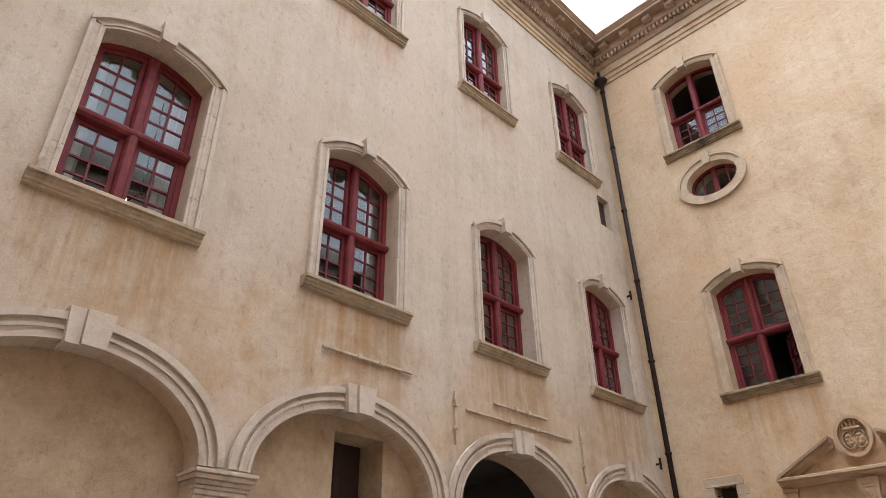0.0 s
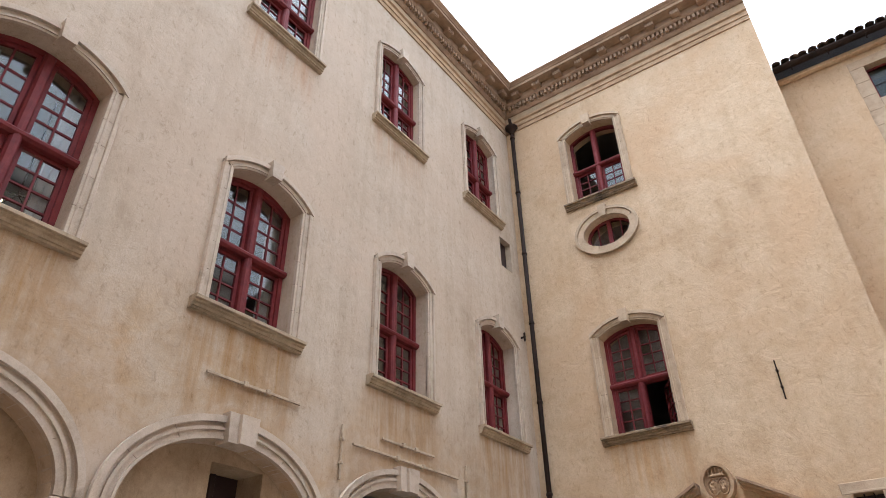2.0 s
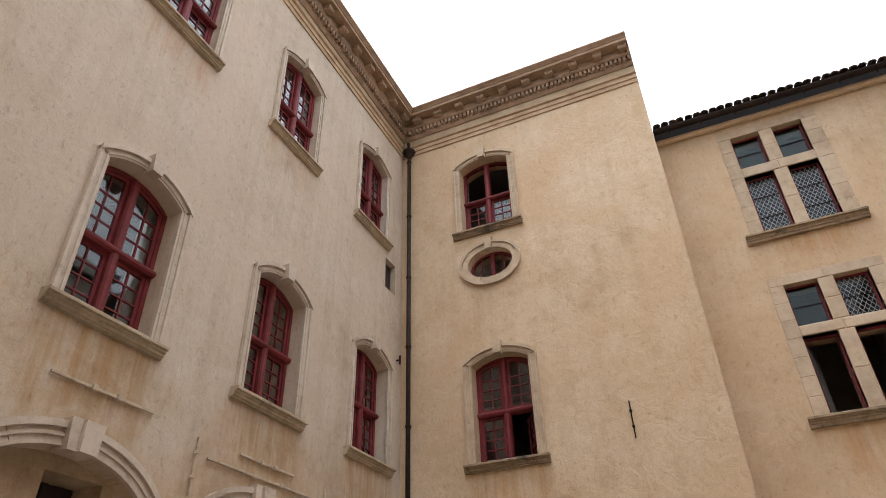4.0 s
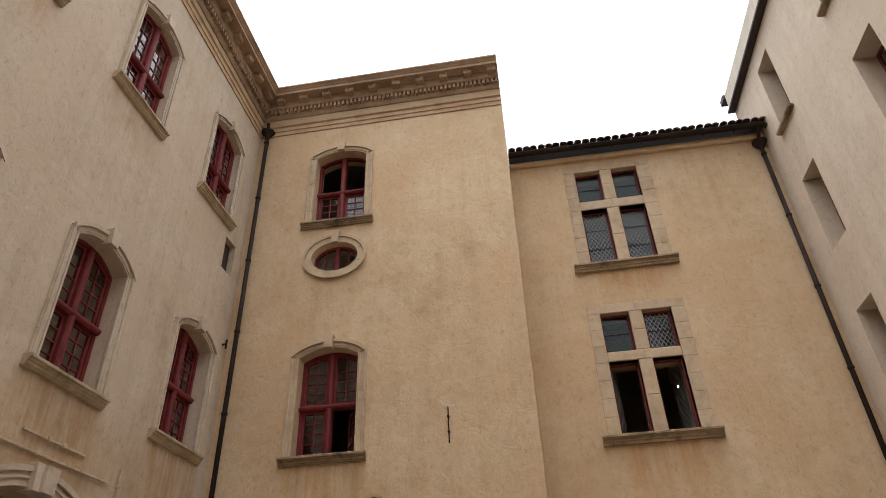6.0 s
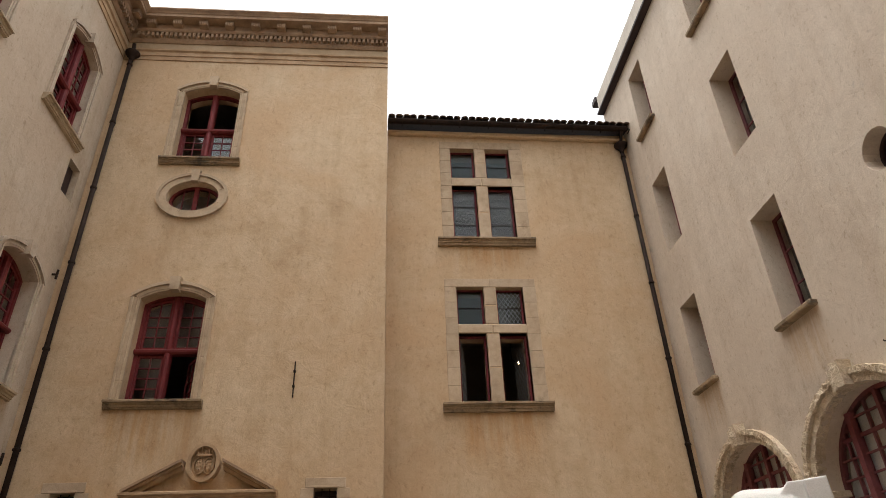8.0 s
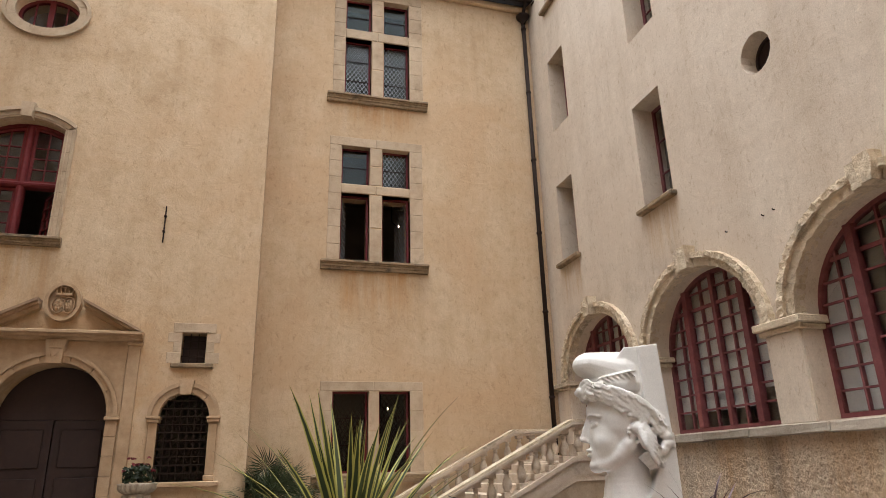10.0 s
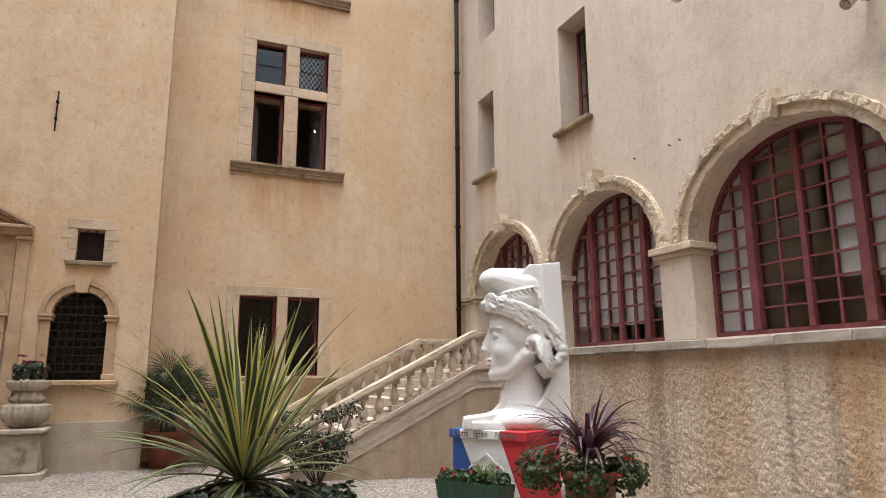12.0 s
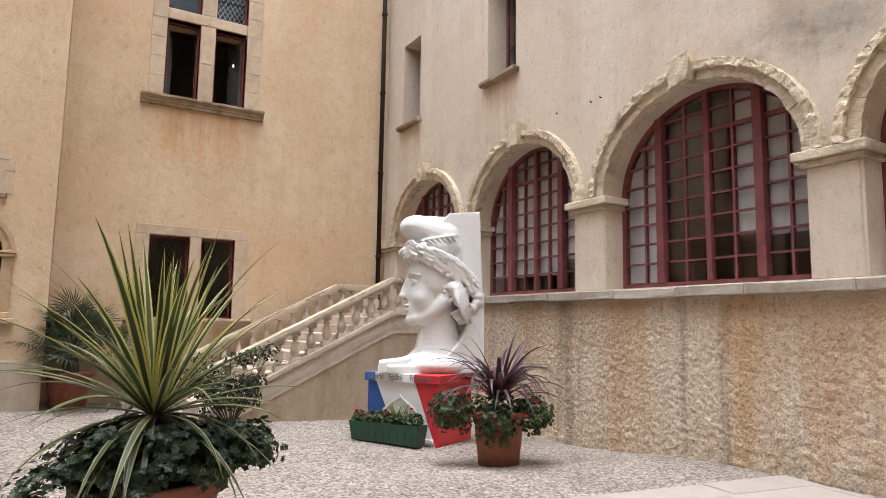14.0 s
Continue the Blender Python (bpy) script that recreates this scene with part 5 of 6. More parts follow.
def arch_window(c, h, label, blinds):
    t = thing(win_name(), MC @ pose(-c, 0, 0), label, "window", "arched glazed windows", "structure")
    y, zb = 0.33, 1.99
    H_, R_ = h, E_RISE
    head = lambda x: E_SPRING + R_ * math.sqrt(max(1 - (x / H_) ** 2, 0)) if abs(x) < H_ else E_SPRING  # noqa: E731
    bm = bmesh.new()
    f = 0.06
    outer = [(-H_, zb)] + [p for p in ell(0, E_SPRING, H_, R_, 180, 0, 28)] + [(H_, zb)]
    inner = [(-H_ + f, zb)] + [p for p in ell(0, E_SPRING, H_ - f, R_ - f, 180, 0, 28)] + [(H_ - f, zb)]
    band(bm, inner, outer, y, y + 0.09)
    box(bm, -H_ + f, H_ - f, y, y + 0.09, zb, zb + 0.09)
    part("frame", bm, REDPALE, t)
    wd = H_ - f
    xs_ = [-wd, -wd * 0.75, -wd * 0.53, -wd * 0.26, 0, wd * 0.25, wd * 0.52, wd * 0.76, wd]
    for k, xx in enumerate(xs_[1:-1], 1):
        thick = {2: 0.058, 4: 0.038, 6: 0.058}.get(k, 0.016)
        out = {2: 0.05, 4: 0.02, 6: 0.05}.get(k, -0.015)
        boxp("post" if k in (2, 6) else "glazing_bar", t, REDPALE, xx - thick, xx + thick, y - out, y + 0.075, zb + 0.09, head(xx) - f * 0.6, 0.006 if k in (2, 4, 6) else 0.002)
    rows = 9
    zt = E_SPRING + R_ - f
    zs_ = [zb + 0.09 + 0.268 * r for r in range(rows)] + [zt]
    for r in range(1, rows):
        z = zs_[r]
        ext = wd if z < E_SPRING else wd * math.sqrt(max(1 - ((z - E_SPRING) / (R_ - f)) ** 2, 0.0))
        th = 0.028 if r == 7 else 0.014
        boxp("transom" if r == 7 else "glazing_bar", t, REDPALE, -ext, ext, y + 0.018, y + 0.06, z - th, z + th, 0.002)
    ins = lambda x: E_SPRING + (R_ - f) * math.sqrt(max(1 - (x / wd) ** 2, 0))  # noqa: E731
    for c0, c1 in zip(xs_, xs_[1:]):
        for z0, z1 in zip(zs_, zs_[1:]):
            t0, t1 = min(z1, ins(c0)), min(z1, ins(c1))
            if max(t0, t1) - z0 < 0.03:
                continue
            pts = [(c0, z0), (c1, z0)] + ([(c1, t1)] if t1 > z0 + 0.005 else []) + ([(c0, t0)] if t0 > z0 + 0.005 else [])
            pane(t, GLASS, pts, y + 0.035)
    for x0, x1, z in blinds:
        part("blind", prism(bmesh.new(), [(x0 * wd, z), (x1 * wd, z)] + [(x, ins(x) - 0.02) for x in [x1 * wd + (x0 - x1) * wd * i / 8 for i in range(9)]], y + 0.085, y + 0.09),
             BLIND, t, "pale grey roller blind")
    return t


BLIND = surface("pale_grey_blind", (0.52, 0.5, 0.475), (0.48, 0.46, 0.435), (0.55, 0.53, 0.505), big=1, mid=3)
arch_window(*ARC_E[0], "round-headed window with faded red glazing bars above the stair landing", [(-1, 1, 3.2)])
arch_window(*ARC_E[1], "tall arched window with faded red glazing bars and blinds", [(-1, 0.54, 2.32), (0.56, 1, 2.55)])
arch_window(*ARC_E[2], "wide arched window with faded red glazing bars, partly lowered blinds", [(-1, -0.55, 2.1), (0.26, 0.5, 2.6), (0.54, 1, 2.56)])
arch_window(*ARC_E[3], "wide arched window with faded red glazing bars", [(-1, 0, 2.5)])

lt = thing("wall_floodlight", MC @ pose(-3.5, 0, 5.37), "small twin-headed brownish floodlight on the wall", "lamp")
boxp("bracket", lt, IRON, -0.03, 0.03, -0.16, 0.0, -0.02, 0.02, 0.005)
for s in (-1, 1):
    hd = part("lamp_head", tube(bmesh.new(), (s * 0.06, -0.14, 0.03), (s * 0.1, -0.26, -0.08), 0.05, 12, 0.065), PAINTED_IRON, lt)
    part("lens", tube(bmesh.new(), (s * 0.1, -0.261, -0.081), (s * 0.102, -0.266, -0.086), 0.055, 12), GLASS, hd)

# ---------------------------------------------------------------- glowing bulbs seen through the windows
BULB, n_, l_, p_ = nodes_of("warm_candle_bulb")
p_.inputs["Emission Color"].default_value = (1.0, 0.72, 0.4, 1)
p_.inputs["Emission Strength"].default_value = 14
p_.inputs["Base Color"].default_value = (0.9, 0.8, 0.6, 1)
for x, y, z, n in ((XA - 0.95, 1.62, 6.52, 4), (3.5, YM + 1.5, 7.45, 1), (3.25, YM + 1.6, 2.9, 1)):
    ch = thing("chandelier", pose(x, y, z), "small brass chandelier with glowing candle bulbs", "chandelier")
    part("stem", tube(bmesh.new(), (0, 0, 0.1), (0, 0, 1.6), 0.012, 8), IRON, ch)
    for k in range(n):
        a = 2 * math.pi * k / n + 0.5
        part("arm", tube(bmesh.new(), (0, 0, 0.1), (0.22 * math.cos(a), 0.22 * math.sin(a), 0.0), 0.01, 6), IRON, ch)
        b_ = bmesh.new()
        bmesh.ops.create_uvsphere(b_, u_segments=10, v_segments=8, radius=1, matrix=Matrix.Translation((0.22 * math.cos(a), 0.22 * math.sin(a), 0.05)) @ Matrix.Diagonal((0.02, 0.02, 0.035, 1)))
        part("bulb", b_, BULB, ch)

# ---------------------------------------------------------------- stone stair with balustrades
st = thing("stone_staircase", Matrix(), "straight stone stair with turned balusters up to a landing", "staircase")
YF, YK = 10.25, 12.95
LAND = 1.62
top_s = lambda x: 0.65 + 0.5 * (x - 3.58)  # noqa: E731
rail_t = lambda x: 1.12 + 0.5 * (x - 3.3)  # noqa: E731
XT, X0 = 5.72, 2.45
gz = lambda x: ground_z(x, 10.2) - 0.05  # noqa: E731
for i in range(10):
    xa = 2.5 + 0.325 * i
    bm = box(bmesh.new(), xa, XT + 0.2, YF + 0.2, YK - 0.02, gz(4), -0.02 + 0.164 * (i + 1), 0.012)
    part("step", bm, STONE, st)
part("landing", box(bmesh.new(), XT, XC - 0.05, YF + 0.1, YM - 0.01, 1.45, LAND + 0.04, 0.015), STONE, st)
STAIRW = surface("stained_stair_plaster", (0.41, 0.315, 0.22), (0.29, 0.212, 0.14), (0.48, 0.39, 0.29), streak=0.7, trowel=0.25, dirt=(0.28, 0.21, 0.15), dirt_lo=0.62)
part("side_wall", prism(bmesh.new(), [(2.95, gz(2.9)), (XC - 0.06, gz(7)), (XC - 0.06, top_s(XT) - 0.38), (XT, top_s(XT) - 0.38), (2.95, top_s(2.95) - 0.38)], YF + 0.03, YF + 0.24), STAIRW, st,
     "stained plaster flank of the stair")
for nm, d0, d1, pr in (("stringer", 0.0, 0.075, 0.03), ("stringer", 0.075, 0.3, 0.0), ("stringer", 0.3, 0.4, -0.012)):
    pts = [(X0, top_s(X0) - d0), (XT, top_s(XT) - d0), (XC - 0.07, top_s(XT) - d0), (XC - 0.07, top_s(XT) - d1), (XT, top_s(XT) - d1), (X0, top_s(X0) - d1)]
    part(nm, prism(bmesh.new(), pts, YF - pr, YF + 0.26), STONE, st)
for ya in (YF, YK):
    if ya == YK:
        pts = [(X0, top_s(X0)), (XT, top_s(XT)), (XC - 0.07, top_s(XT)), (XC - 0.07, gz(7)), (X0, gz(2.4) - 0.1)]
        part("stringer", prism(bmesh.new(), pts, ya, ya + 0.24), STONE, st)
    for w0, w1, pr in ((0.0, 0.045, 0.02), (0.045, 0.09, 0.035), (0.09, 0.13, 0.01)):
        bm = bmesh.new()
        pts = [(X0, rail_t(X0) - w0), (XT, rail_t(XT) - w0), (XC - 0.07, rail_t(XT) - w0), (XC - 0.07, rail_t(XT) - w1), (XT, rail_t(XT) - w1), (X0, rail_t(X0) - w1)]
        part("handrail", prism(bm, pts, ya + 0.02 - pr, ya + 0.22 + pr), STONE_WORN if w0 == 0.0 else STONE, st)
    hgt = rail_t(3) - 0.13 - top_s(3)
    if ya == YF:
        bm = bmesh.new()
        lathe(bm, [(0.045, 0.07), (0.06, 0.085), (0.05, 0.1), (0.075, 0.14), (0.083, 0.19), (0.07, 0.25), (0.045, 0.31), (0.036, 0.35), (0.05, 0.365), (0.05, 0.38), (0.038, 0.39),
                   (0.05, 0.42)], 12)
        for f in bm.faces:
            f.smooth = True
        box(bm, -0.078, 0.078, -0.078, 0.078, -0.06, 0.07, 0.006)
        box(bm, -0.07, 0.07, -0.07, 0.07, 0.42, hgt + 0.06, 0.006)
        bal = bpy.data.meshes.new("baluster")
        bmesh.ops.recalc_face_normals(bm, faces=bm.faces)
        bm.to_mesh(bal)
        bm.free()
        bal.materials.append(STONE)
    x = X0 + 0.15
    while x < XC - 0.15:
        z = top_s(min(x, XT))
        mesh_ob("baluster", bal, None, st, m=pose(x, ya + 0.12, z))
        x += 0.272

# ---------------------------------------------------------------- paving slabs beside the gravel
PAVE = surface("pale_sawn_paving", (0.34, 0.29, 0.25), (0.27, 0.228, 0.193), (0.39, 0.342, 0.3), big=1.2, mid=6, fine=70, rnd=0.07, bump=0.2)
pv = thing("pavement", pose(4.27, 4.0, 0.0, 0, 0, -7.3), "pale stone slab pavement edging the gravel", "pavement", kind="structure")
random.seed(3)
yy = 0.0
for r, wd in enumerate((0.42, 0.6, 0.6, 0.6, 0.6)):
    xx = -1.6 - 0.4 * (r % 2)
    while xx < 2.55:
        ln = 1.05 + random.uniform(-0.1, 0.12)
        boxp("slab", pv, PAVE, xx + 0.004, min(xx + ln, 2.62 - 0.02 * r) - 0.004, yy - wd + 0.004, yy - 0.004, -0.05, 0.04 + random.uniform(-0.003, 0.003), 0.006)
        xx += ln
    yy -= wd

# ---------------------------------------------------------------- bust on its painted pedestal
ML = pose(4.95, 7.35, -0.15, 0, 0, 118.6)      # x along the bust's gaze, y towards the open court
BLUE = surface("royal_blue_paint", (0.022, 0.075, 0.27), (0.017, 0.06, 0.22), (0.028, 0.09, 0.31), rough=0.5, bump=0.05)
WHITE = surface("white_paint", (0.66, 0.65, 0.64), (0.61, 0.6, 0.59), (0.7, 0.69, 0.68), rough=0.5, bump=0.05)
FLAGRED = surface("bright_red_paint", (0.48, 0.022, 0.03), (0.4, 0.018, 0.025), (0.54, 0.03, 0.04), rough=0.5, bump=0.05)
INK = surface("grey_lettering", (0.16, 0.15, 0.15), (0.12, 0.11, 0.11), (0.2, 0.19, 0.19), rough=0.6)
pd = thing("statue_pedestal", ML, "box pedestal painted with slanting blue, white and red bands", "pedestal")
PH, PX, PY = 0.95, 1.14, -0.93
part("blue_band", prism(bmesh.new(), [(1.0, PH - 0.12), (PX, PH - 0.12), (PX, 0), (0.6, 0)], PY, 0), BLUE, pd, "royal blue painted band")
part("white_band", prism(bmesh.new(), [(0.34, PH - 0.12), (0.998, PH - 0.12), (0.598, 0), (-0.0, 0)], PY, 0), WHITE, pd, "white painted band")
part("red_band", prism(bmesh.new(), [(-0.04, PH - 0.12), (0.338, PH - 0.12), (-0.002, 0), (-0.04, 0)], PY, 0), FLAGRED, pd, "bright red painted band")
for x0, x1, mt in ((-0.08, 0.338, FLAGRED), (0.342, 0.998, WHITE), (1.002, PX + 0.04, BLUE)):
    boxp("cap", pd, mt, x0, x1, PY - 0.04, 0.04, PH - 0.118, PH, 0.008)
part("chevron", band(bmesh.new(), [(0.3, 0.42), (0.58, 0.62), (0.86, 0.42)], [(0.3, 0.455), (0.58, 0.66), (0.86, 0.455)], -0.01, 0.02), WHITE, pd)
boxp("base_moulding", pd, WHITE, 0.03, 0.62, -0.01, 0.03, 0.05, 0.1, 0.006)
for word, px, squeeze in (("Liberté", 1.11, 0.8), ("Egalité", 0.76, 0.8), ("Fraternité", 0.4, 0.74)):
    tc = bpy.data.curves.new("lettering", 'FONT')
    tc.body = word
    tc.size = 0.115
    tc.extrude = 0.002
    tob = new("lettering", tc)
    dg = bpy.context.evaluated_depsgraph_get()
    tme = bpy.data.meshes.new_from_object(tob.evaluated_get(dg))
    bpy.data.objects.remove(tob)
    for v in tme.vertices:
        v.co.x *= squeeze
    mesh_ob("lettering", tme, INK, pd, m=Matrix(((-1, 0, 0, px), (0, 0, 1, 0.043), (0, 1, 0, PH - 0.09), (0, 0, 0, 1))))

PLASTERW = surface("matt_white_plaster", (0.68, 0.67, 0.645), (0.63, 0.62, 0.595), (0.71, 0.7, 0.68), big=2, mid=6, fine=60, rough=0.75, bump=0.12)


def ball(bm, m, u=18, w=10):
    """A unit ball under the matrix m, added vertex by vertex."""
    rings = [[bm.verts.new(m @ Vector((math.sin(math.pi * j / w) * math.cos(2 * math.pi * i / u), math.sin(math.pi * j / w) * math.sin(2 * math.pi * i / u),
                                       math.cos(math.pi * j / w)))) for i in range(u)] for j in range(1, w)]
    top, low = bm.verts.new(m @ Vector((0, 0, 1))), bm.verts.new(m @ Vector((0, 0, -1)))
    for i in range(u):
        k = (i + 1) % u
        bm.faces.new((top, rings[0][i], rings[0][k]))
        bm.faces.new((low, rings[-1][k], rings[-1][i]))
        for a, b in zip(rings, rings[1:]):
            bm.faces.new((a[i], b[i], b[k], a[k]))


def blob(bm, c, r, rot=(0, 0, 0)):
    ball(bm, Matrix.LocRotScale(Vector(c), Euler([radians(a) for a in rot]), Vector(r)), 18, 10)


def tgt(pts, s):
    """A point a share s along a bent line."""
    k = min(int(s * (len(pts) - 1)), len(pts) - 2)
    f = s * (len(pts) - 1) - k
    return Vector(pts[k]).lerp(Vector(pts[k + 1]), f)


CY = -0.46


def fused(name, bm, voxel, rounds):
    """The shapes of bm melted into one skin, softened by some rounds of smoothing; returns the mesh."""
    ob = part(name, bm, PLASTERW)
    rm = ob.modifiers.new("fuse", 'REMESH')
    rm.mode = 'VOXEL'
    rm.voxel_size = voxel
    sm = ob.modifiers.new("soft", 'SMOOTH')
    sm.factor = 0.5
    sm.iterations = rounds
    dg_ = bpy.context.evaluated_depsgraph_get()
    me = bpy.data.meshes.new_from_object(ob.evaluated_get(dg_))
    bpy.data.objects.remove(ob)
    return me


bm = bmesh.new()
blob(bm, (0.38, CY, 2.3), (0.45, 0.36, 0.46))                        # skull
blob(bm, (0.6, CY, 2.06), (0.27, 0.29, 0.46))                        # face
blob(bm, (0.66, CY, 2.42), (0.22, 0.27, 0.2))                        # forehead
blob(bm, (0.72, CY, 1.86), (0.16, 0.19, 0.22))                       # mouth
blob(bm, (0.79, CY, 1.7), (0.11, 0.13, 0.1))                         # chin
for s in (-1, 1):
    blob(bm, (0.64, CY + s * 0.15, 2.02), (0.19, 0.14, 0.18))        # cheekbone
    for k in range(7):                                               # jaw line up to the ear
        f = k / 6
        blob(bm, (0.72 - 0.36 * f, CY + s * (0.1 + 0.17 * f), 1.72 + 0.2 * f * f + 0.04 * f), (0.12, 0.1, 0.1))
for k in range(12):                                                  # long neck, leaning a little forward
    f = k / 11
    blob(bm, (0.34 + 0.06 * f, CY, 1.08 + 0.8 * f), (0.37 - 0.1 * math.sin(f * 2.2) + 0.02 * f, 0.32 - 0.07 * math.sin(f * 2.2), 0.12))
blob(bm, (0.42, CY, PH + 0.1), (0.62, 0.44, 0.2))
flesh = fused("bust_statue", bm, 0.016, 16)
bm = bmesh.new()
bm.from_mesh(flesh)
prism(bm, [(0.78, 2.42), (0.868, 2.37), (0.985, 2.075), (0.978, 2.03), (0.84, 1.985)], CY - 0.036, CY + 0.036)   # straight nose
blob(bm, (0.94, CY, 2.05), (0.055, 0.06, 0.04))
blob(bm, (0.87, CY, 1.905), (0.055, 0.1, 0.026), (0, -8, 0))         # lips
blob(bm, (0.862, CY, 1.845), (0.052, 0.085, 0.03), (0, 8, 0))


def lock(p, tan, up, out, r, length, curl):
    """A tapered wavy lock of hair, swept back."""
    for k in range(9):
        f = k / 8
        q = p + tan * (length * f) + up * (length * 0.2 * math.sin(f * 4.2 + curl)) + out * (0.02 * math.sin(f * 3.1))
        w = r * (1.1 - 0.55 * f)
        ball(bm, Matrix.LocRotScale(q, None, Vector((w * 1.1, w, w))), 8, 5)


for s in (-1, 1):
    for k in range(7):                                               # brow ridge, bent back at its end
        f = k / 6
        blob(bm, (0.838 - 0.11 * f * f, CY + s * (0.035 + 0.2 * f), 2.335 + 0.03 * math.sin(f * 3.0)), (0.045, 0.035, 0.02))
    blob(bm, (0.775, CY + s * 0.135, 2.235), (0.06, 0.066, 0.036))   # eye
    for k in range(6):                                               # lids
        f = k / 5
        for up_, th_ in ((0.034, 0.013), (-0.03, 0.009)):
            blob(bm, (0.835 - 0.05 * abs(f - 0.4) - 0.03 * f, CY + s * (0.07 + 0.13 * f), 2.235 + up_ * math.sin(0.4 + f * 2.4)), (0.028, 0.022, th_))
    for k in range(10):                                              # rim of the ear
        a = math.radians(-70 + 27 * k)
        blob(bm, (0.3 - 0.07 * math.cos(a), CY + s * 0.35, 2.09 + 0.12 * math.sin(a)), (0.024, 0.03, 0.024))
    blob(bm, (0.33, CY + s * 0.335, 2.06), (0.05, 0.02, 0.08))
    blob(bm, (0.345, CY + s * 0.345, 1.975), (0.036, 0.026, 0.045))
    line = [(0.9, CY + s * 0.02, 2.6), (0.84, CY + s * 0.18, 2.59), (0.7, CY + s * 0.28, 2.54), (0.54, CY + s * 0.335, 2.47), (0.38, CY + s * 0.36, 2.38),
            (0.22, CY + s * 0.37, 2.27), (0.1, CY + s * 0.355, 2.12), (0.04, CY + s * 0.32, 1.93)]
    rl = random.Random(5 + s)
    for k in range(26):
        q = tgt(line, k / 26)
        tan = (tgt(line, min(1, k / 26 + 0.06)) - q).normalized()
        out = (q - Vector((0.42, CY, 2.3)))
        out.z *= 0.3
        out.normalize()
        up = out.cross(tan) * (-s)
        if up.z < 0 and k < 20:
            up = -up
        blob(bm, q + up * 0.09 - out * 0.045, (0.085, 0.085, 0.085))
        for row in range(3):
            lock(q + up * (0.0 + 0.07 * row) + out * (0.02 + 0.012 * row), (tan + up * 0.35).normalized(), up, out, rl.uniform(0.026, 0.036), rl.uniform(0.24, 0.34), rl.uniform(-0.5, 0.5))
    for k in range(9):                                               # rolled knot at the nape
        a = math.radians(40 * k)
        blob(bm, (0.0 + 0.12 * math.cos(a), CY + s * 0.3, 2.0 + 0.14 * math.sin(a)), (0.085, 0.07, 0.07), (0, 40 * k, 0))
    for k in range(5):
        blob(bm, (0.14 - 0.03 * k, CY + s * 0.27, 1.84 - 0.035 * k), (0.15, 0.06, 0.035), (0, 24, 0))
blob(bm, (0.93, CY, 2.68), (0.085, 0.12, 0.06))                      # knot of hair over the brow
blob(bm, (0.95, CY + 0.07, 2.7), (0.05, 0.06, 0.05))
for k in range(14):                                                  # soft cap, its round tip folded forward
    f = k / 13
    blob(bm, (0.76 - 0.42 * f, CY, 3.06 - 0.14 * f), (0.25 + 0.06 * f, 0.29 + 0.05 * f, 0.185 + 0.13 * f))
blob(bm, (0.4, CY, 2.76), (0.43, 0.37, 0.3))
prism(bm, [(-0.15, 2.4), (0.36, 2.62), (0.4, 3.14), (0.3, 3.26), (-0.15, 3.27)], CY - 0.34, CY + 0.27)
prism(bm, [(-0.2, 1.9), (0.1, 2.3), (0.12, 2.5), (0.12, 3.26), (-0.14, 3.28)], CY - 0.38, CY + 0.33)
for k in range(7):
    for d in (-1, 1):
        blob(bm, (0.66 - 0.07 * k, CY + 0.325 + 0.006 * k, 2.82 + 0.012 * k + 0.024 * d), (0.065, 0.03, 0.014), (0, 25 * d - 4 * k, 0))   # laurel
box(bm, -0.2, 1.15, CY - 0.38, CY + 0.36, PH, PH + 0.1)
prism(bm, [(0.6, PH), (1.27, PH), (1.25, PH + 0.15), (0.88, PH + 0.2), (0.74, PH + 0.34), (0.68, 1.58), (0.5, 1.62)], CY - 0.13, CY + 0.1)
prism(bm, [(0.7, PH), (1.27, PH), (1.25, PH + 0.15), (0.8, PH + 0.21)], CY - 0.3, CY + 0.28)
prism(bm, [(-0.22, PH), (0.6, PH), (0.36, PH + 0.2), (0.16, PH + 0.4), (0.0, PH + 0.75), (-0.06, 2.0), (-0.22, 2.1)], CY - 0.4, CY + 0.31)
sme = fused("bust_statue", bm, 0.0115, 5)
for f in sme.polygons:
    f.use_smooth = True
stat = new("bust_statue", sme)
gaze = pose(0, 0, 0, 0, 0, 157)
stat.matrix_world = Matrix.Translation(Vector((5.28, 7.97, -0.15)) - gaze @ Vector((0.45, CY, 0))) @ gaze
tagged(stat, "large matt white plaster bust with soft cap and curled hair", "statue")

# ---------------------------------------------------------------- plants
TERRA = surface("terracotta", (0.24, 0.085, 0.05), (0.16, 0.055, 0.034), (0.33, 0.14, 0.085), big=3, mid=10, fine=60, rough=0.85, dirt=(0.4, 0.28, 0.2), dirt_lo=0.68)
SOIL = surface("dark_potting_soil", (0.03, 0.022, 0.016), (0.02, 0.015, 0.011), (0.045, 0.034, 0.024))
GREENBOX = surface("dark_green_plastic", (0.012, 0.055, 0.03), (0.009, 0.042, 0.024), (0.016, 0.068, 0.038), rough=0.45, bump=0.05)


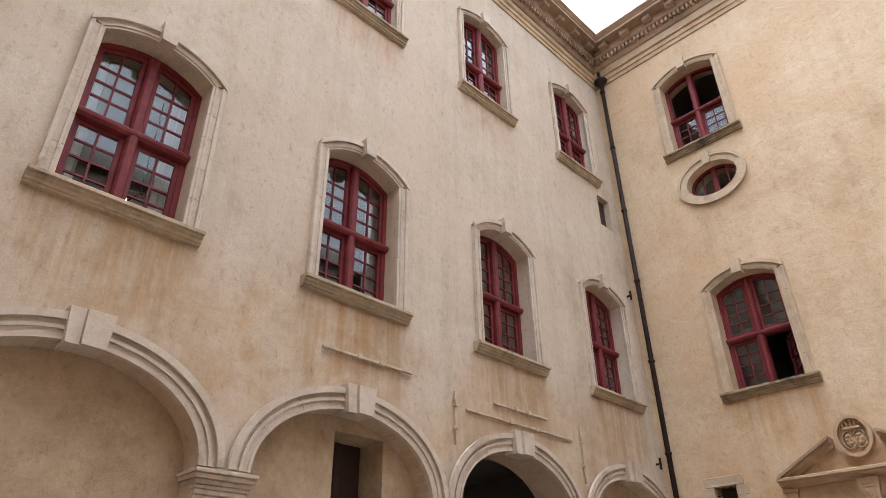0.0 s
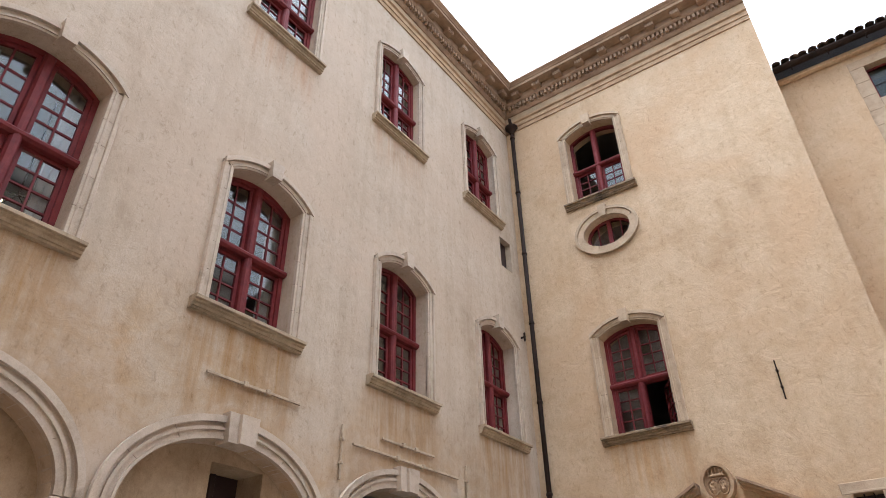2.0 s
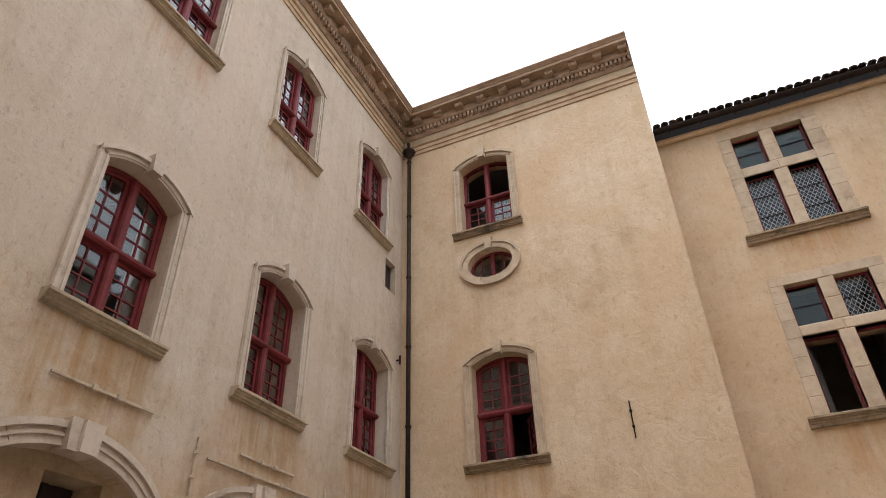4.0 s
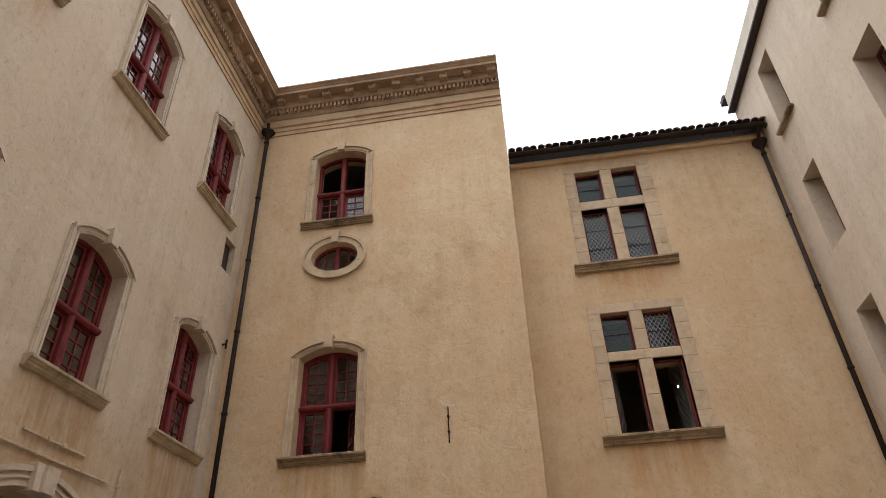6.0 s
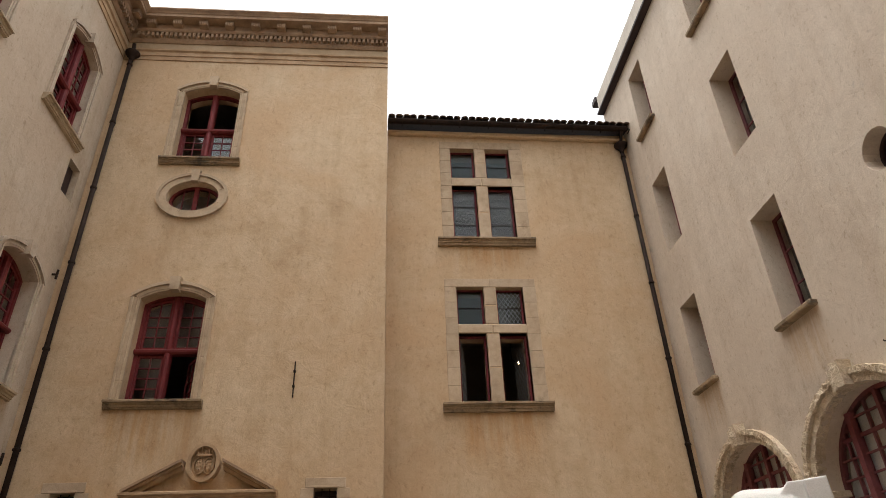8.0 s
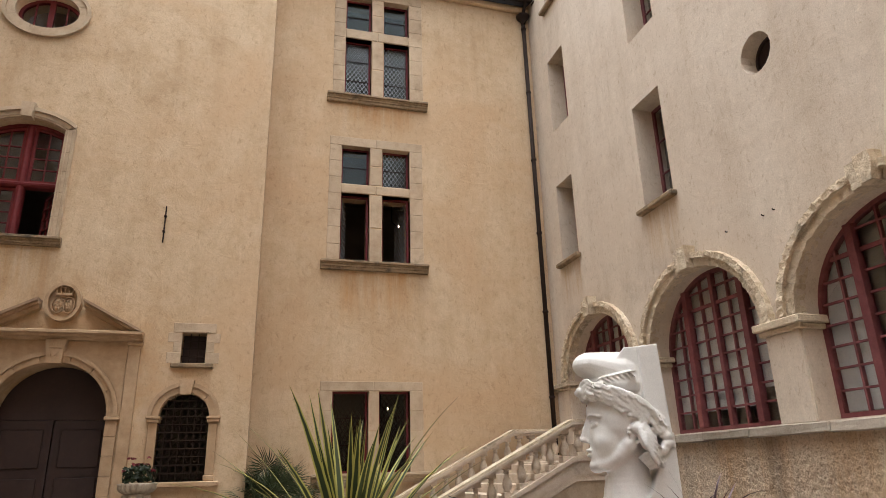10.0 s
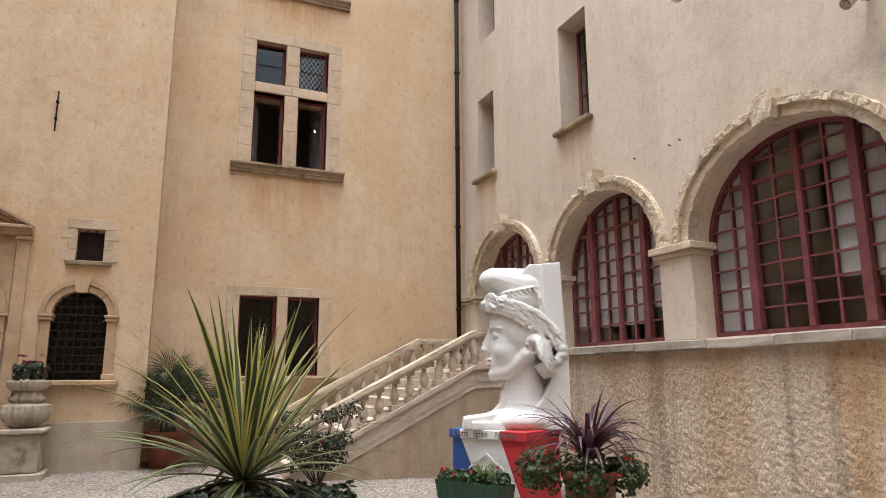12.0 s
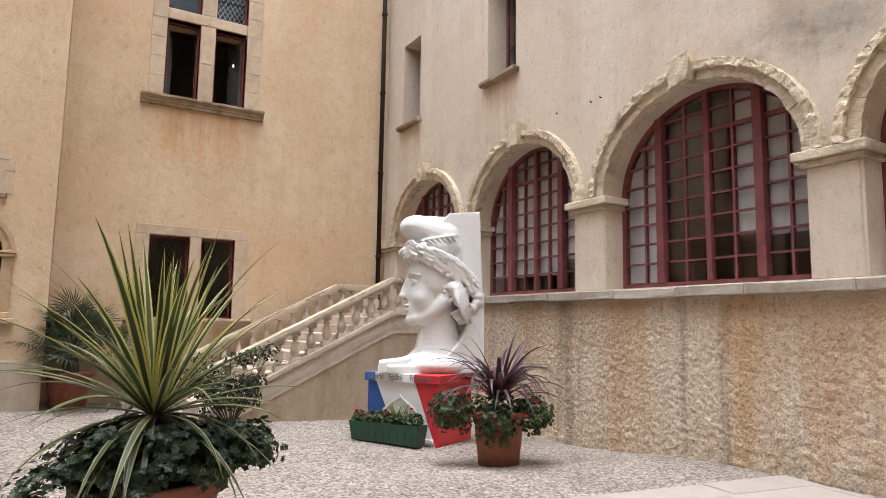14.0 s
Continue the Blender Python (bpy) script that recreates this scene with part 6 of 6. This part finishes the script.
def leaf_mat(name, base, dark, light, edge=None, width=0.02, rough=0.5, spec=0.4):
    m, n, l, p = nodes_of(name)
    geo = n.new("ShaderNodeNewGeometry")
    oi = n.new("ShaderNodeObjectInfo")
    add = n.new("ShaderNodeMath")
    add.operation = 'ADD'
    l.new(geo.outputs["Random Per Island"], add.inputs[0])
    l.new(oi.outputs["Random"], add.inputs[1])
    fr = n.new("ShaderNodeMath")
    fr.operation = 'FRACT'
    l.new(add.outputs[0], fr.inputs[0])
    r = ramp(n, [(0.0, dark), (0.5, base), (1.0, light)])
    l.new(fr.outputs[0], r.inputs["Fac"])
    c = r.outputs["Color"]
    if edge:
        tc_ = n.new("ShaderNodeTexCoord")
        sx = n.new("ShaderNodeSeparateXYZ")
        l.new(tc_.outputs["UV"], sx.inputs[0])
        a = n.new("ShaderNodeMath")
        a.operation = 'ABSOLUTE'
        l.new(sx.outputs["X"], a.inputs[0])
        er = ramp(n, [(0.45, (0, 0, 0)), (0.66, (1, 1, 1))])
        l.new(a.outputs[0], er.inputs["Fac"])
        c = mixc(n, l, er.outputs["Color"], c, edge)
    l.new(c, p.inputs["Base Color"])
    p.inputs["Roughness"].default_value = rough
    p.inputs["Specular IOR Level"].default_value = spec
    tr = n.new("ShaderNodeBsdfTranslucent")
    l.new(c, tr.inputs["Color"])
    mx = n.new("ShaderNodeMixShader")
    mx.inputs[0].default_value = 0.22
    l.new(p.outputs[0], mx.inputs[1])
    l.new(tr.outputs[0], mx.inputs[2])
    l.new(mx.outputs[0], n["Material Output"].inputs["Surface"])
    return m


STRAP = leaf_mat("variegated_strap_leaf", (0.03, 0.045, 0.018), (0.018, 0.03, 0.012), (0.06, 0.075, 0.025), edge=(0.4, 0.37, 0.1))
STRAP_OUT = leaf_mat("dark_strap_leaf", (0.03, 0.042, 0.018), (0.016, 0.026, 0.012), (0.055, 0.07, 0.026), edge=(0.2, 0.2, 0.075))
STRAPDULL = leaf_mat("dry_strap_leaf", (0.05, 0.055, 0.028), (0.03, 0.035, 0.018), (0.1, 0.09, 0.05), edge=(0.17, 0.16, 0.08))
PURPLE = leaf_mat("purple_strap_leaf", (0.07, 0.03, 0.04), (0.028, 0.013, 0.018), (0.16, 0.085, 0.1), rough=0.38)
BUSH = leaf_mat("dark_green_leaf", (0.016, 0.028, 0.01), (0.007, 0.014, 0.005), (0.038, 0.058, 0.02))
BUSH2 = leaf_mat("fresh_green_leaf", (0.035, 0.062, 0.018), (0.018, 0.034, 0.01), (0.075, 0.11, 0.03))
GRASS = leaf_mat("yellow_green_grass", (0.16, 0.18, 0.05), (0.08, 0.1, 0.03), (0.26, 0.26, 0.09))
PALMG = leaf_mat("grey_green_palm_leaf", (0.05, 0.068, 0.032), (0.025, 0.037, 0.018), (0.1, 0.125, 0.062))
PETAL = leaf_mat("red_geranium_petal", (0.5, 0.02, 0.02), (0.35, 0.012, 0.015), (0.62, 0.06, 0.035))
PETALDARK = leaf_mat("dark_crimson_petal", (0.17, 0.012, 0.025), (0.1, 0.008, 0.015), (0.26, 0.03, 0.05))


def blade_mesh(name, length, width, start, droop, mat, k=9):
    """A folded strap leaf that rises at start degrees and bends down by droop degrees."""
    bm = bmesh.new()
    uv = bm.loops.layers.uv.new("UVMap")
    x = z = 0.0
    rows = []
    for i in range(k + 1):
        s = i / k
        w = width * (0.55 + 0.9 * s if s < 0.35 else 0.865 * (1 - ((s - 0.35) / 0.65) ** 1.6) + 0.004)
        a = radians(start - droop * s ** 1.4)
        rows.append([bm.verts.new((x, -w, z + w * 0.35)), bm.verts.new((x, 0, z)), bm.verts.new((x, w, z + w * 0.35))])
        x += length / k * math.cos(a)
        z += length / k * math.sin(a)
    for r, s in zip(rows, rows[1:]):
        for j, (u0, u1) in enumerate(((-1, 0), (0, 1))):
            f = bm.faces.new((r[j], r[j + 1], s[j + 1], s[j]))
            for lp, u in zip(f.loops, (u0, u1, u1, u0)):
                lp[uv].uv = (u, 0)
            f.smooth = True
    me = bpy.data.meshes.new(name)
    bm.to_mesh(me)
    bm.free()
    me.materials.append(mat)
    return me


def strap_plant(parent, origin, specs, seed):
    """specs: rows of count, length, width, start, droop, material."""
    rnd = random.Random(seed)
    az = 0.0
    for count, length, width, start, droop, mat in specs:
        shapes = [blade_mesh("leaf", length * rnd.uniform(0.8, 1.12), width * rnd.uniform(0.85, 1.1), start + rnd.uniform(-10, 10), droop + rnd.uniform(-14, 14), mat)
                  for _ in range(7)]
        for i in range(count):
            az += 137.5 + rnd.uniform(-20, 20)
            mesh_ob("leaf", shapes[i % 7], None, parent, m=Matrix.Translation(origin) @ Euler((radians(rnd.uniform(-10, 10)), radians(rnd.uniform(-5, 5)), radians(az))).to_matrix().to_4x4()
                    @ Matrix.Translation((0.03, 0, 0)))


def leaves(bm, centre, radii, count, size, rnd, low=-0.6, lobes=5):
    """Small lobed leaves through a lumpy mound, denser outside."""
    for _ in range(count):
        d = Vector((rnd.gauss(0, 1), rnd.gauss(0, 1), rnd.gauss(0, 1))).normalized()
        if d.z < low:
            d.z = abs(d.z)
        lump = 0.78 + 0.35 * noise.noise(d * 2.3 + Vector(centre))
        r = lump * rnd.uniform(0.55, 1.0) ** 0.6
        c = Vector(centre) + Vector((d.x * radii[0], d.y * radii[1], d.z * radii[2])) * r
        nrm = (d + Vector((rnd.uniform(-1, 1), rnd.uniform(-1, 1), rnd.uniform(-0.2, 1.2))) * 0.8).normalized()
        q = nrm.to_track_quat('Z', 'Y').to_matrix() @ Matrix.Rotation(rnd.uniform(0, 6.28), 3, 'Z')
        s = size * rnd.uniform(0.6, 1.25)
        mid = bm.verts.new(c - nrm * s * 0.18)
        rim = []
        for k in range(lobes * 2):
            a = 2 * math.pi * k / (lobes * 2)
            rr = s * (1.0 if k % 2 == 0 else 0.62)
            rim.append(bm.verts.new(c + q @ Vector((rr * math.cos(a), rr * math.sin(a) * 0.9, 0))))
        for k in range(lobes * 2):
            bm.faces.new((mid, rim[k], rim[(k + 1) % (lobes * 2)]))


def flowers(parent, spots, mat, size, rnd, name="flower"):
    """Flower heads, each a small dome of petals."""
    for c in spots:
        bm = bmesh.new()
        leaves(bm, c, (size, size, size * 0.8), 12, size * 0.5, rnd, low=-0.2, lobes=3)
        part(name, bm, mat, parent)


def stems(bm, base, tips, r=0.005):
    for tp in tips:
        tube(bm, base, tp, r, 5, r * 0.5)


def pot(parent, r_top, r_bot, h, rim=0.07):
    part("pot", lathe(bmesh.new(), [(r_bot, 0), (r_bot + (r_top - r_bot) * 0.5, h * 0.5), (r_top - 0.02, h - rim), (r_top + 0.015, h - rim), (r_top + 0.02, h - 0.01), (r_top + 0.01, h),
                                    (r_top - 0.03, h), (r_top - 0.035, h - 0.05)], 28), TERRA, parent, "terracotta pot with thick rim", smooth=True)
    part("soil", lathe(bmesh.new(), [(r_top - 0.05, h - 0.07), (r_top - 0.032, h - 0.045), (0.02, h - 0.03)], 20), SOIL, parent)


# tall variegated strap-leaved plant
rnd = random.Random(11)
yu = thing("potted_strap_plant", pose(0.94, 3.46, ground_z(0.94, 3.46)), "large potted strap-leaved plant with yellow-edged arching leaves over leafy groundcover", "potted plant")
pot(yu, 0.37, 0.26, 0.66)
part("trunk", tube(bmesh.new(), (0, 0, 0.6), (0, 0, 1.02), 0.05, 10, 0.04), DARKWOOD, yu)
strap_plant(yu, Vector((0, 0, 0.98)), [(10, 1.0, 0.028, 80, 10, STRAP), (17, 1.04, 0.03, 66, 20, STRAP), (14, 1.0, 0.028, 50, 34, STRAP), (11, 1.0, 0.024, 38, 44, STRAP_OUT),
                                       (15, 0.9, 0.024, 24, 46, STRAP_OUT), (16, 0.8, 0.022, 6, 64, STRAP_OUT), (18, 0.74, 0.022, -14, 66, STRAPDULL)], 6)
bm = bmesh.new()
leaves(bm, (0, 0, 0.74), (0.58, 0.58, 0.27), 2600, 0.029, rnd, low=-0.35)
leaves(bm, (0.42, 0.0, 0.76), (0.32, 0.34, 0.2), 700, 0.03, rnd, low=-0.5)
leaves(bm, (0.1, 0.4, 0.76), (0.4, 0.3, 0.22), 500, 0.032, rnd, low=-0.9)
leaves(bm, (-0.4, -0.15, 0.52), (0.4, 0.36, 0.36), 1000, 0.028, rnd, low=-0.9)
leaves(bm, (-0.25, -0.35, 0.42), (0.3, 0.2, 0.3), 500, 0.026, rnd, low=-0.9)
gcv = part("groundcover", bm, BUSH, yu, "dark trailing leaves around the pot")
tagged(gcv, kind="stuff")

# purple strap plant with geraniums
pu = thing("potted_purple_plant", pose(4.92, 5.86, ground_z(4.92, 5.86)), "purple strap-leaved plant with red geraniums in a terracotta pot", "potted plant")
pot(pu, 0.3, 0.23, 0.6)
strap_plant(pu, Vector((0, 0, 0.7)), [(7, 1.0, 0.024, 76, 34, PURPLE), (22, 0.98, 0.036, 64, 92, PURPLE), (30, 0.84, 0.04, 66, 138, PURPLE), (16, 1.0, 0.028, 34, 104, PURPLE)], 9)
bm = bmesh.new()
leaves(bm, (0, 0, 0.58), (0.4, 0.4, 0.28), 700, 0.03, rnd, low=-0.9)
leaves(bm, (-0.5, 0.22, 0.6), (0.34, 0.34, 0.3), 650, 0.03, rnd, low=-0.95)
leaves(bm, (-0.2, -0.25, 0.5), (0.3, 0.26, 0.3), 420, 0.03, rnd, low=-0.95)
leaves(bm, (0.32, -0.22, 0.56), (0.3, 0.3, 0.26), 480, 0.03, rnd, low=-0.95)
tagged(part("geranium_leaves", bm, BUSH2, pu, "lobed green geranium leaves"), kind="stuff")
flowers(pu, [(-0.2, -0.42, 0.82), (0.14, -0.45, 0.76), (-0.55, 0.0, 0.8), (-0.62, 0.12, 0.72), (0.0, -0.5, 0.6), (-0.35, -0.25, 0.86), (0.3, -0.35, 0.72)], PETAL, 0.035, rnd)

# trough in front of the pedestal
tr_ = thing("planter_trough", ML @ pose(0.08, 0.07, 0.0), "dark green plastic trough planted with red flowers and grasses", "planter")
bm = bmesh.new()
lo = [bm.verts.new(v) for v in ((0.03, 0.03, 0.04), (1.1, 0.03, 0.04), (1.1, 0.23, 0.04), (0.03, 0.23, 0.04))]
hi = [bm.verts.new(v) for v in ((0.0, 0.0, 0.3), (1.13, 0.0, 0.3), (1.13, 0.26, 0.3), (0.0, 0.26, 0.3))]
i_hi = [bm.verts.new(v) for v in ((0.02, 0.02, 0.3), (1.11, 0.02, 0.3), (1.11, 0.24, 0.3), (0.02, 0.24, 0.3))]
i_lo = [bm.verts.new(v) for v in ((0.03, 0.03, 0.25), (1.1, 0.03, 0.25), (1.1, 0.23, 0.25), (0.03, 0.23, 0.25))]
for a, b in ((lo, hi), (hi, i_hi), (i_hi, i_lo)):
    for k in range(4):
        bm.faces.new((a[k], a[(k + 1) % 4], b[(k + 1) % 4], b[k]))
bm.faces.new(lo)
bm.faces.new(i_lo)
part("trough", bm, GREENBOX, tr_)
for k in range(9):
    boxp("rib", tr_, GREENBOX, 0.08 + 0.12 * k, 0.095 + 0.12 * k, 0.242, 0.256, 0.1, 0.28, 0.003)
for k in (0.1, 1.0):
    boxp("foot", tr_, GREENBOX, k - 0.05, k + 0.05, 0.05, 0.2, 0.0, 0.04, 0.004)
bm = bmesh.new()
for k in range(7):
    leaves(bm, (0.1 + 0.155 * k, 0.13, 0.34), (0.13, 0.17, 0.13), 90, 0.03, rnd)
tagged(part("bedding_leaves", bm, BUSH2, tr_), kind="stuff")
strap_plant(tr_, Vector((0.42, 0.13, 0.3)), [(34, 0.42, 0.006, 66, 70, GRASS)], 2)
strap_plant(tr_, Vector((0.24, 0.15, 0.3)), [(22, 0.36, 0.005, 70, 50, GRASS)], 3)
flowers(tr_, [(0.98, 0.24, 0.42), (0.8, 0.26, 0.38), (0.52, 0.27, 0.44), (0.2, 0.1, 0.5), (1.04, 0.2, 0.44)], PETAL, 0.034, rnd)

# fan palm in a terracotta pot by the wall
pm = thing("potted_fan_palm", pose(0.76, 12.55, ground_z(0.76, 12.55)), "bushy fan palm in a terracotta pot against the wall", "potted palm")
pot(pm, 0.36, 0.27, 0.62, 0.08)
part("trunk", tube(bmesh.new(), (0, 0, 0.55), (0, 0, 0.95), 0.14, 12, 0.1), DARKWOOD, pm)


def fan_mesh(rn, stem, n=17, ln=0.36):
    bm = bmesh.new()
    tube(bm, (0, 0, 0), (stem, 0, 0), 0.008, 5, 0.005)
    for k in range(n):
        a = radians(-115 + 230 * k / (n - 1))
        dx, dy = math.cos(a), math.sin(a)
        l_n = ln * (1 - 0.25 * abs(k - n / 2) / n) * rn.uniform(0.9, 1.08)
        dr = -0.08 * rn.uniform(0.3, 1.2)
        base = Vector((stem, 0, 0))
        wv = Vector((-dy, dx, 0)) * 0.013
        p1 = base + Vector((dx * l_n * 0.5, dy * l_n * 0.5, 0.02))
        tip = base + Vector((dx * l_n, dy * l_n, dr))
        v = [bm.verts.new(q) for q in (base, p1 + wv, tip, p1 - wv)]
        bm.faces.new((v[0], v[1], v[3]))
        bm.faces.new((v[1], v[2], v[3]))
    me = bpy.data.meshes.new("frond")
    bm.to_mesh(me)
    bm.free()
    me.materials.append(PALMG)
    return me


rp = random.Random(21)
fans = [fan_mesh(rp, 0.42 + 0.1 * k, 21, 0.44) for k in range(4)]
for i in range(50):
    el_ = rp.uniform(-14, 82)
    mesh_ob("frond", fans[i % 4], None, pm, m=Matrix.Translation((0, 0, 0.92)) @ Euler((0, 0, radians(i * 137.5))).to_matrix().to_4x4() @
            Euler((radians(rp.uniform(-25, 25)), radians(-el_), 0)).to_matrix().to_4x4() @ Matrix.Diagonal((1.08, 1.08, 1.08, 1)))

# carved urns on pedestals
URN = surface("mossy_carved_stone", (0.4, 0.34, 0.26), (0.24, 0.2, 0.15), (0.52, 0.46, 0.37), big=3, mid=10, fine=60, bump=0.5, dirt=(0.14, 0.12, 0.09), dirt_lo=0.58)


def urn(x, y, flowered, label):
    u = thing("garden_urn", pose(x, y, ground_z(x, y)), label, "urn", "carved urns")
    boxp("plinth", u, URN, -0.36, 0.36, -0.36, 0.36, -0.03, 0.1, 0.015)
    boxp("pedestal", u, URN, -0.27, 0.27, -0.27, 0.27, 0.1, 0.68, 0.012)
    for ang in (0, 90, 180, 270):
        part("panel_moulding", band(bmesh.new(), [(-0.15, 0.18), (0.15, 0.18), (0.15, 0.6), (-0.15, 0.6), (-0.15, 0.18)], [(-0.19, 0.14), (0.19, 0.14), (0.19, 0.64), (-0.19, 0.64), (-0.19, 0.14)],
                                    -0.285, -0.268), URN, u, m=pose(0, 0, 0, 0, 0, ang))
    boxp("cap", u, URN, -0.34, 0.34, -0.34, 0.34, 0.68, 0.76, 0.02)
    part("lower_bowl", lathe(bmesh.new(), [(0.16, 0.76), (0.2, 0.8), (0.3, 0.86), (0.35, 0.95), (0.36, 1.03), (0.34, 1.06), (0.36, 1.09), (0.28, 1.12), (0.18, 1.14)], 72, flute=18, deep=0.2),
         URN, u, "gadrooned stone bowl", smooth=True)
    part("collar", lathe(bmesh.new(), [(0.2, 1.13), (0.25, 1.17), (0.27, 1.21), (0.22, 1.25), (0.23, 1.29), (0.2, 1.31)], 54, flute=9, deep=0.25), URN, u, smooth=True)
    part("upper_dish", lathe(bmesh.new(), [(0.19, 1.31), (0.26, 1.35), (0.3, 1.4), (0.29, 1.44), (0.31, 1.47), (0.26, 1.48)], 80, flute=20, deep=0.13), URN, u, smooth=True)
    if flowered:
        bm = bmesh.new()
        leaves(bm, (0, 0, 1.6), (0.3, 0.3, 0.22), 380, 0.04, rnd)
        tagged(part("geranium_leaves", bm, BUSH, u), kind="stuff")
        flowers(u, [(0.22 * math.cos(k * 1.1), 0.22 * math.sin(k * 1.1), 1.66 + 0.1 * (k % 3)) for k in range(11)], PETALDARK, 0.045, rnd)
    return u


urn(-1.33, 11.85, True, "carved stone urn with dark red geraniums on a panelled pedestal")
urn(1.93, 12.75, False, "pale carved stone urn on a pedestal below the low window")

# rose bush at the foot of the stair
rb = thing("rose_bush", pose(2.78, 9.6, ground_z(2.78, 9.6)), "loose rose bush with red blooms beside the stair", "shrub")
tips = [(rnd.uniform(-0.6, 0.55), rnd.uniform(-0.35, 0.3), rnd.uniform(0.45, 1.15)) for _ in range(26)]
for tp in tips:
    part("stem", tube(bmesh.new(), (0, 0, 0), tp, 0.01, 5, 0.005), DARKWOOD, rb)
bm = bmesh.new()
for tp in tips:
    leaves(bm, tp, (0.2, 0.2, 0.17), 60, 0.026, rnd)
leaves(bm, (0, 0, 0.45), (0.55, 0.35, 0.42), 800, 0.028, rnd)
tagged(part("foliage", bm, BUSH, rb), kind="stuff")
flowers(rb, [tips[k] for k in range(0, 26, 3)], PETAL, 0.04, rnd)
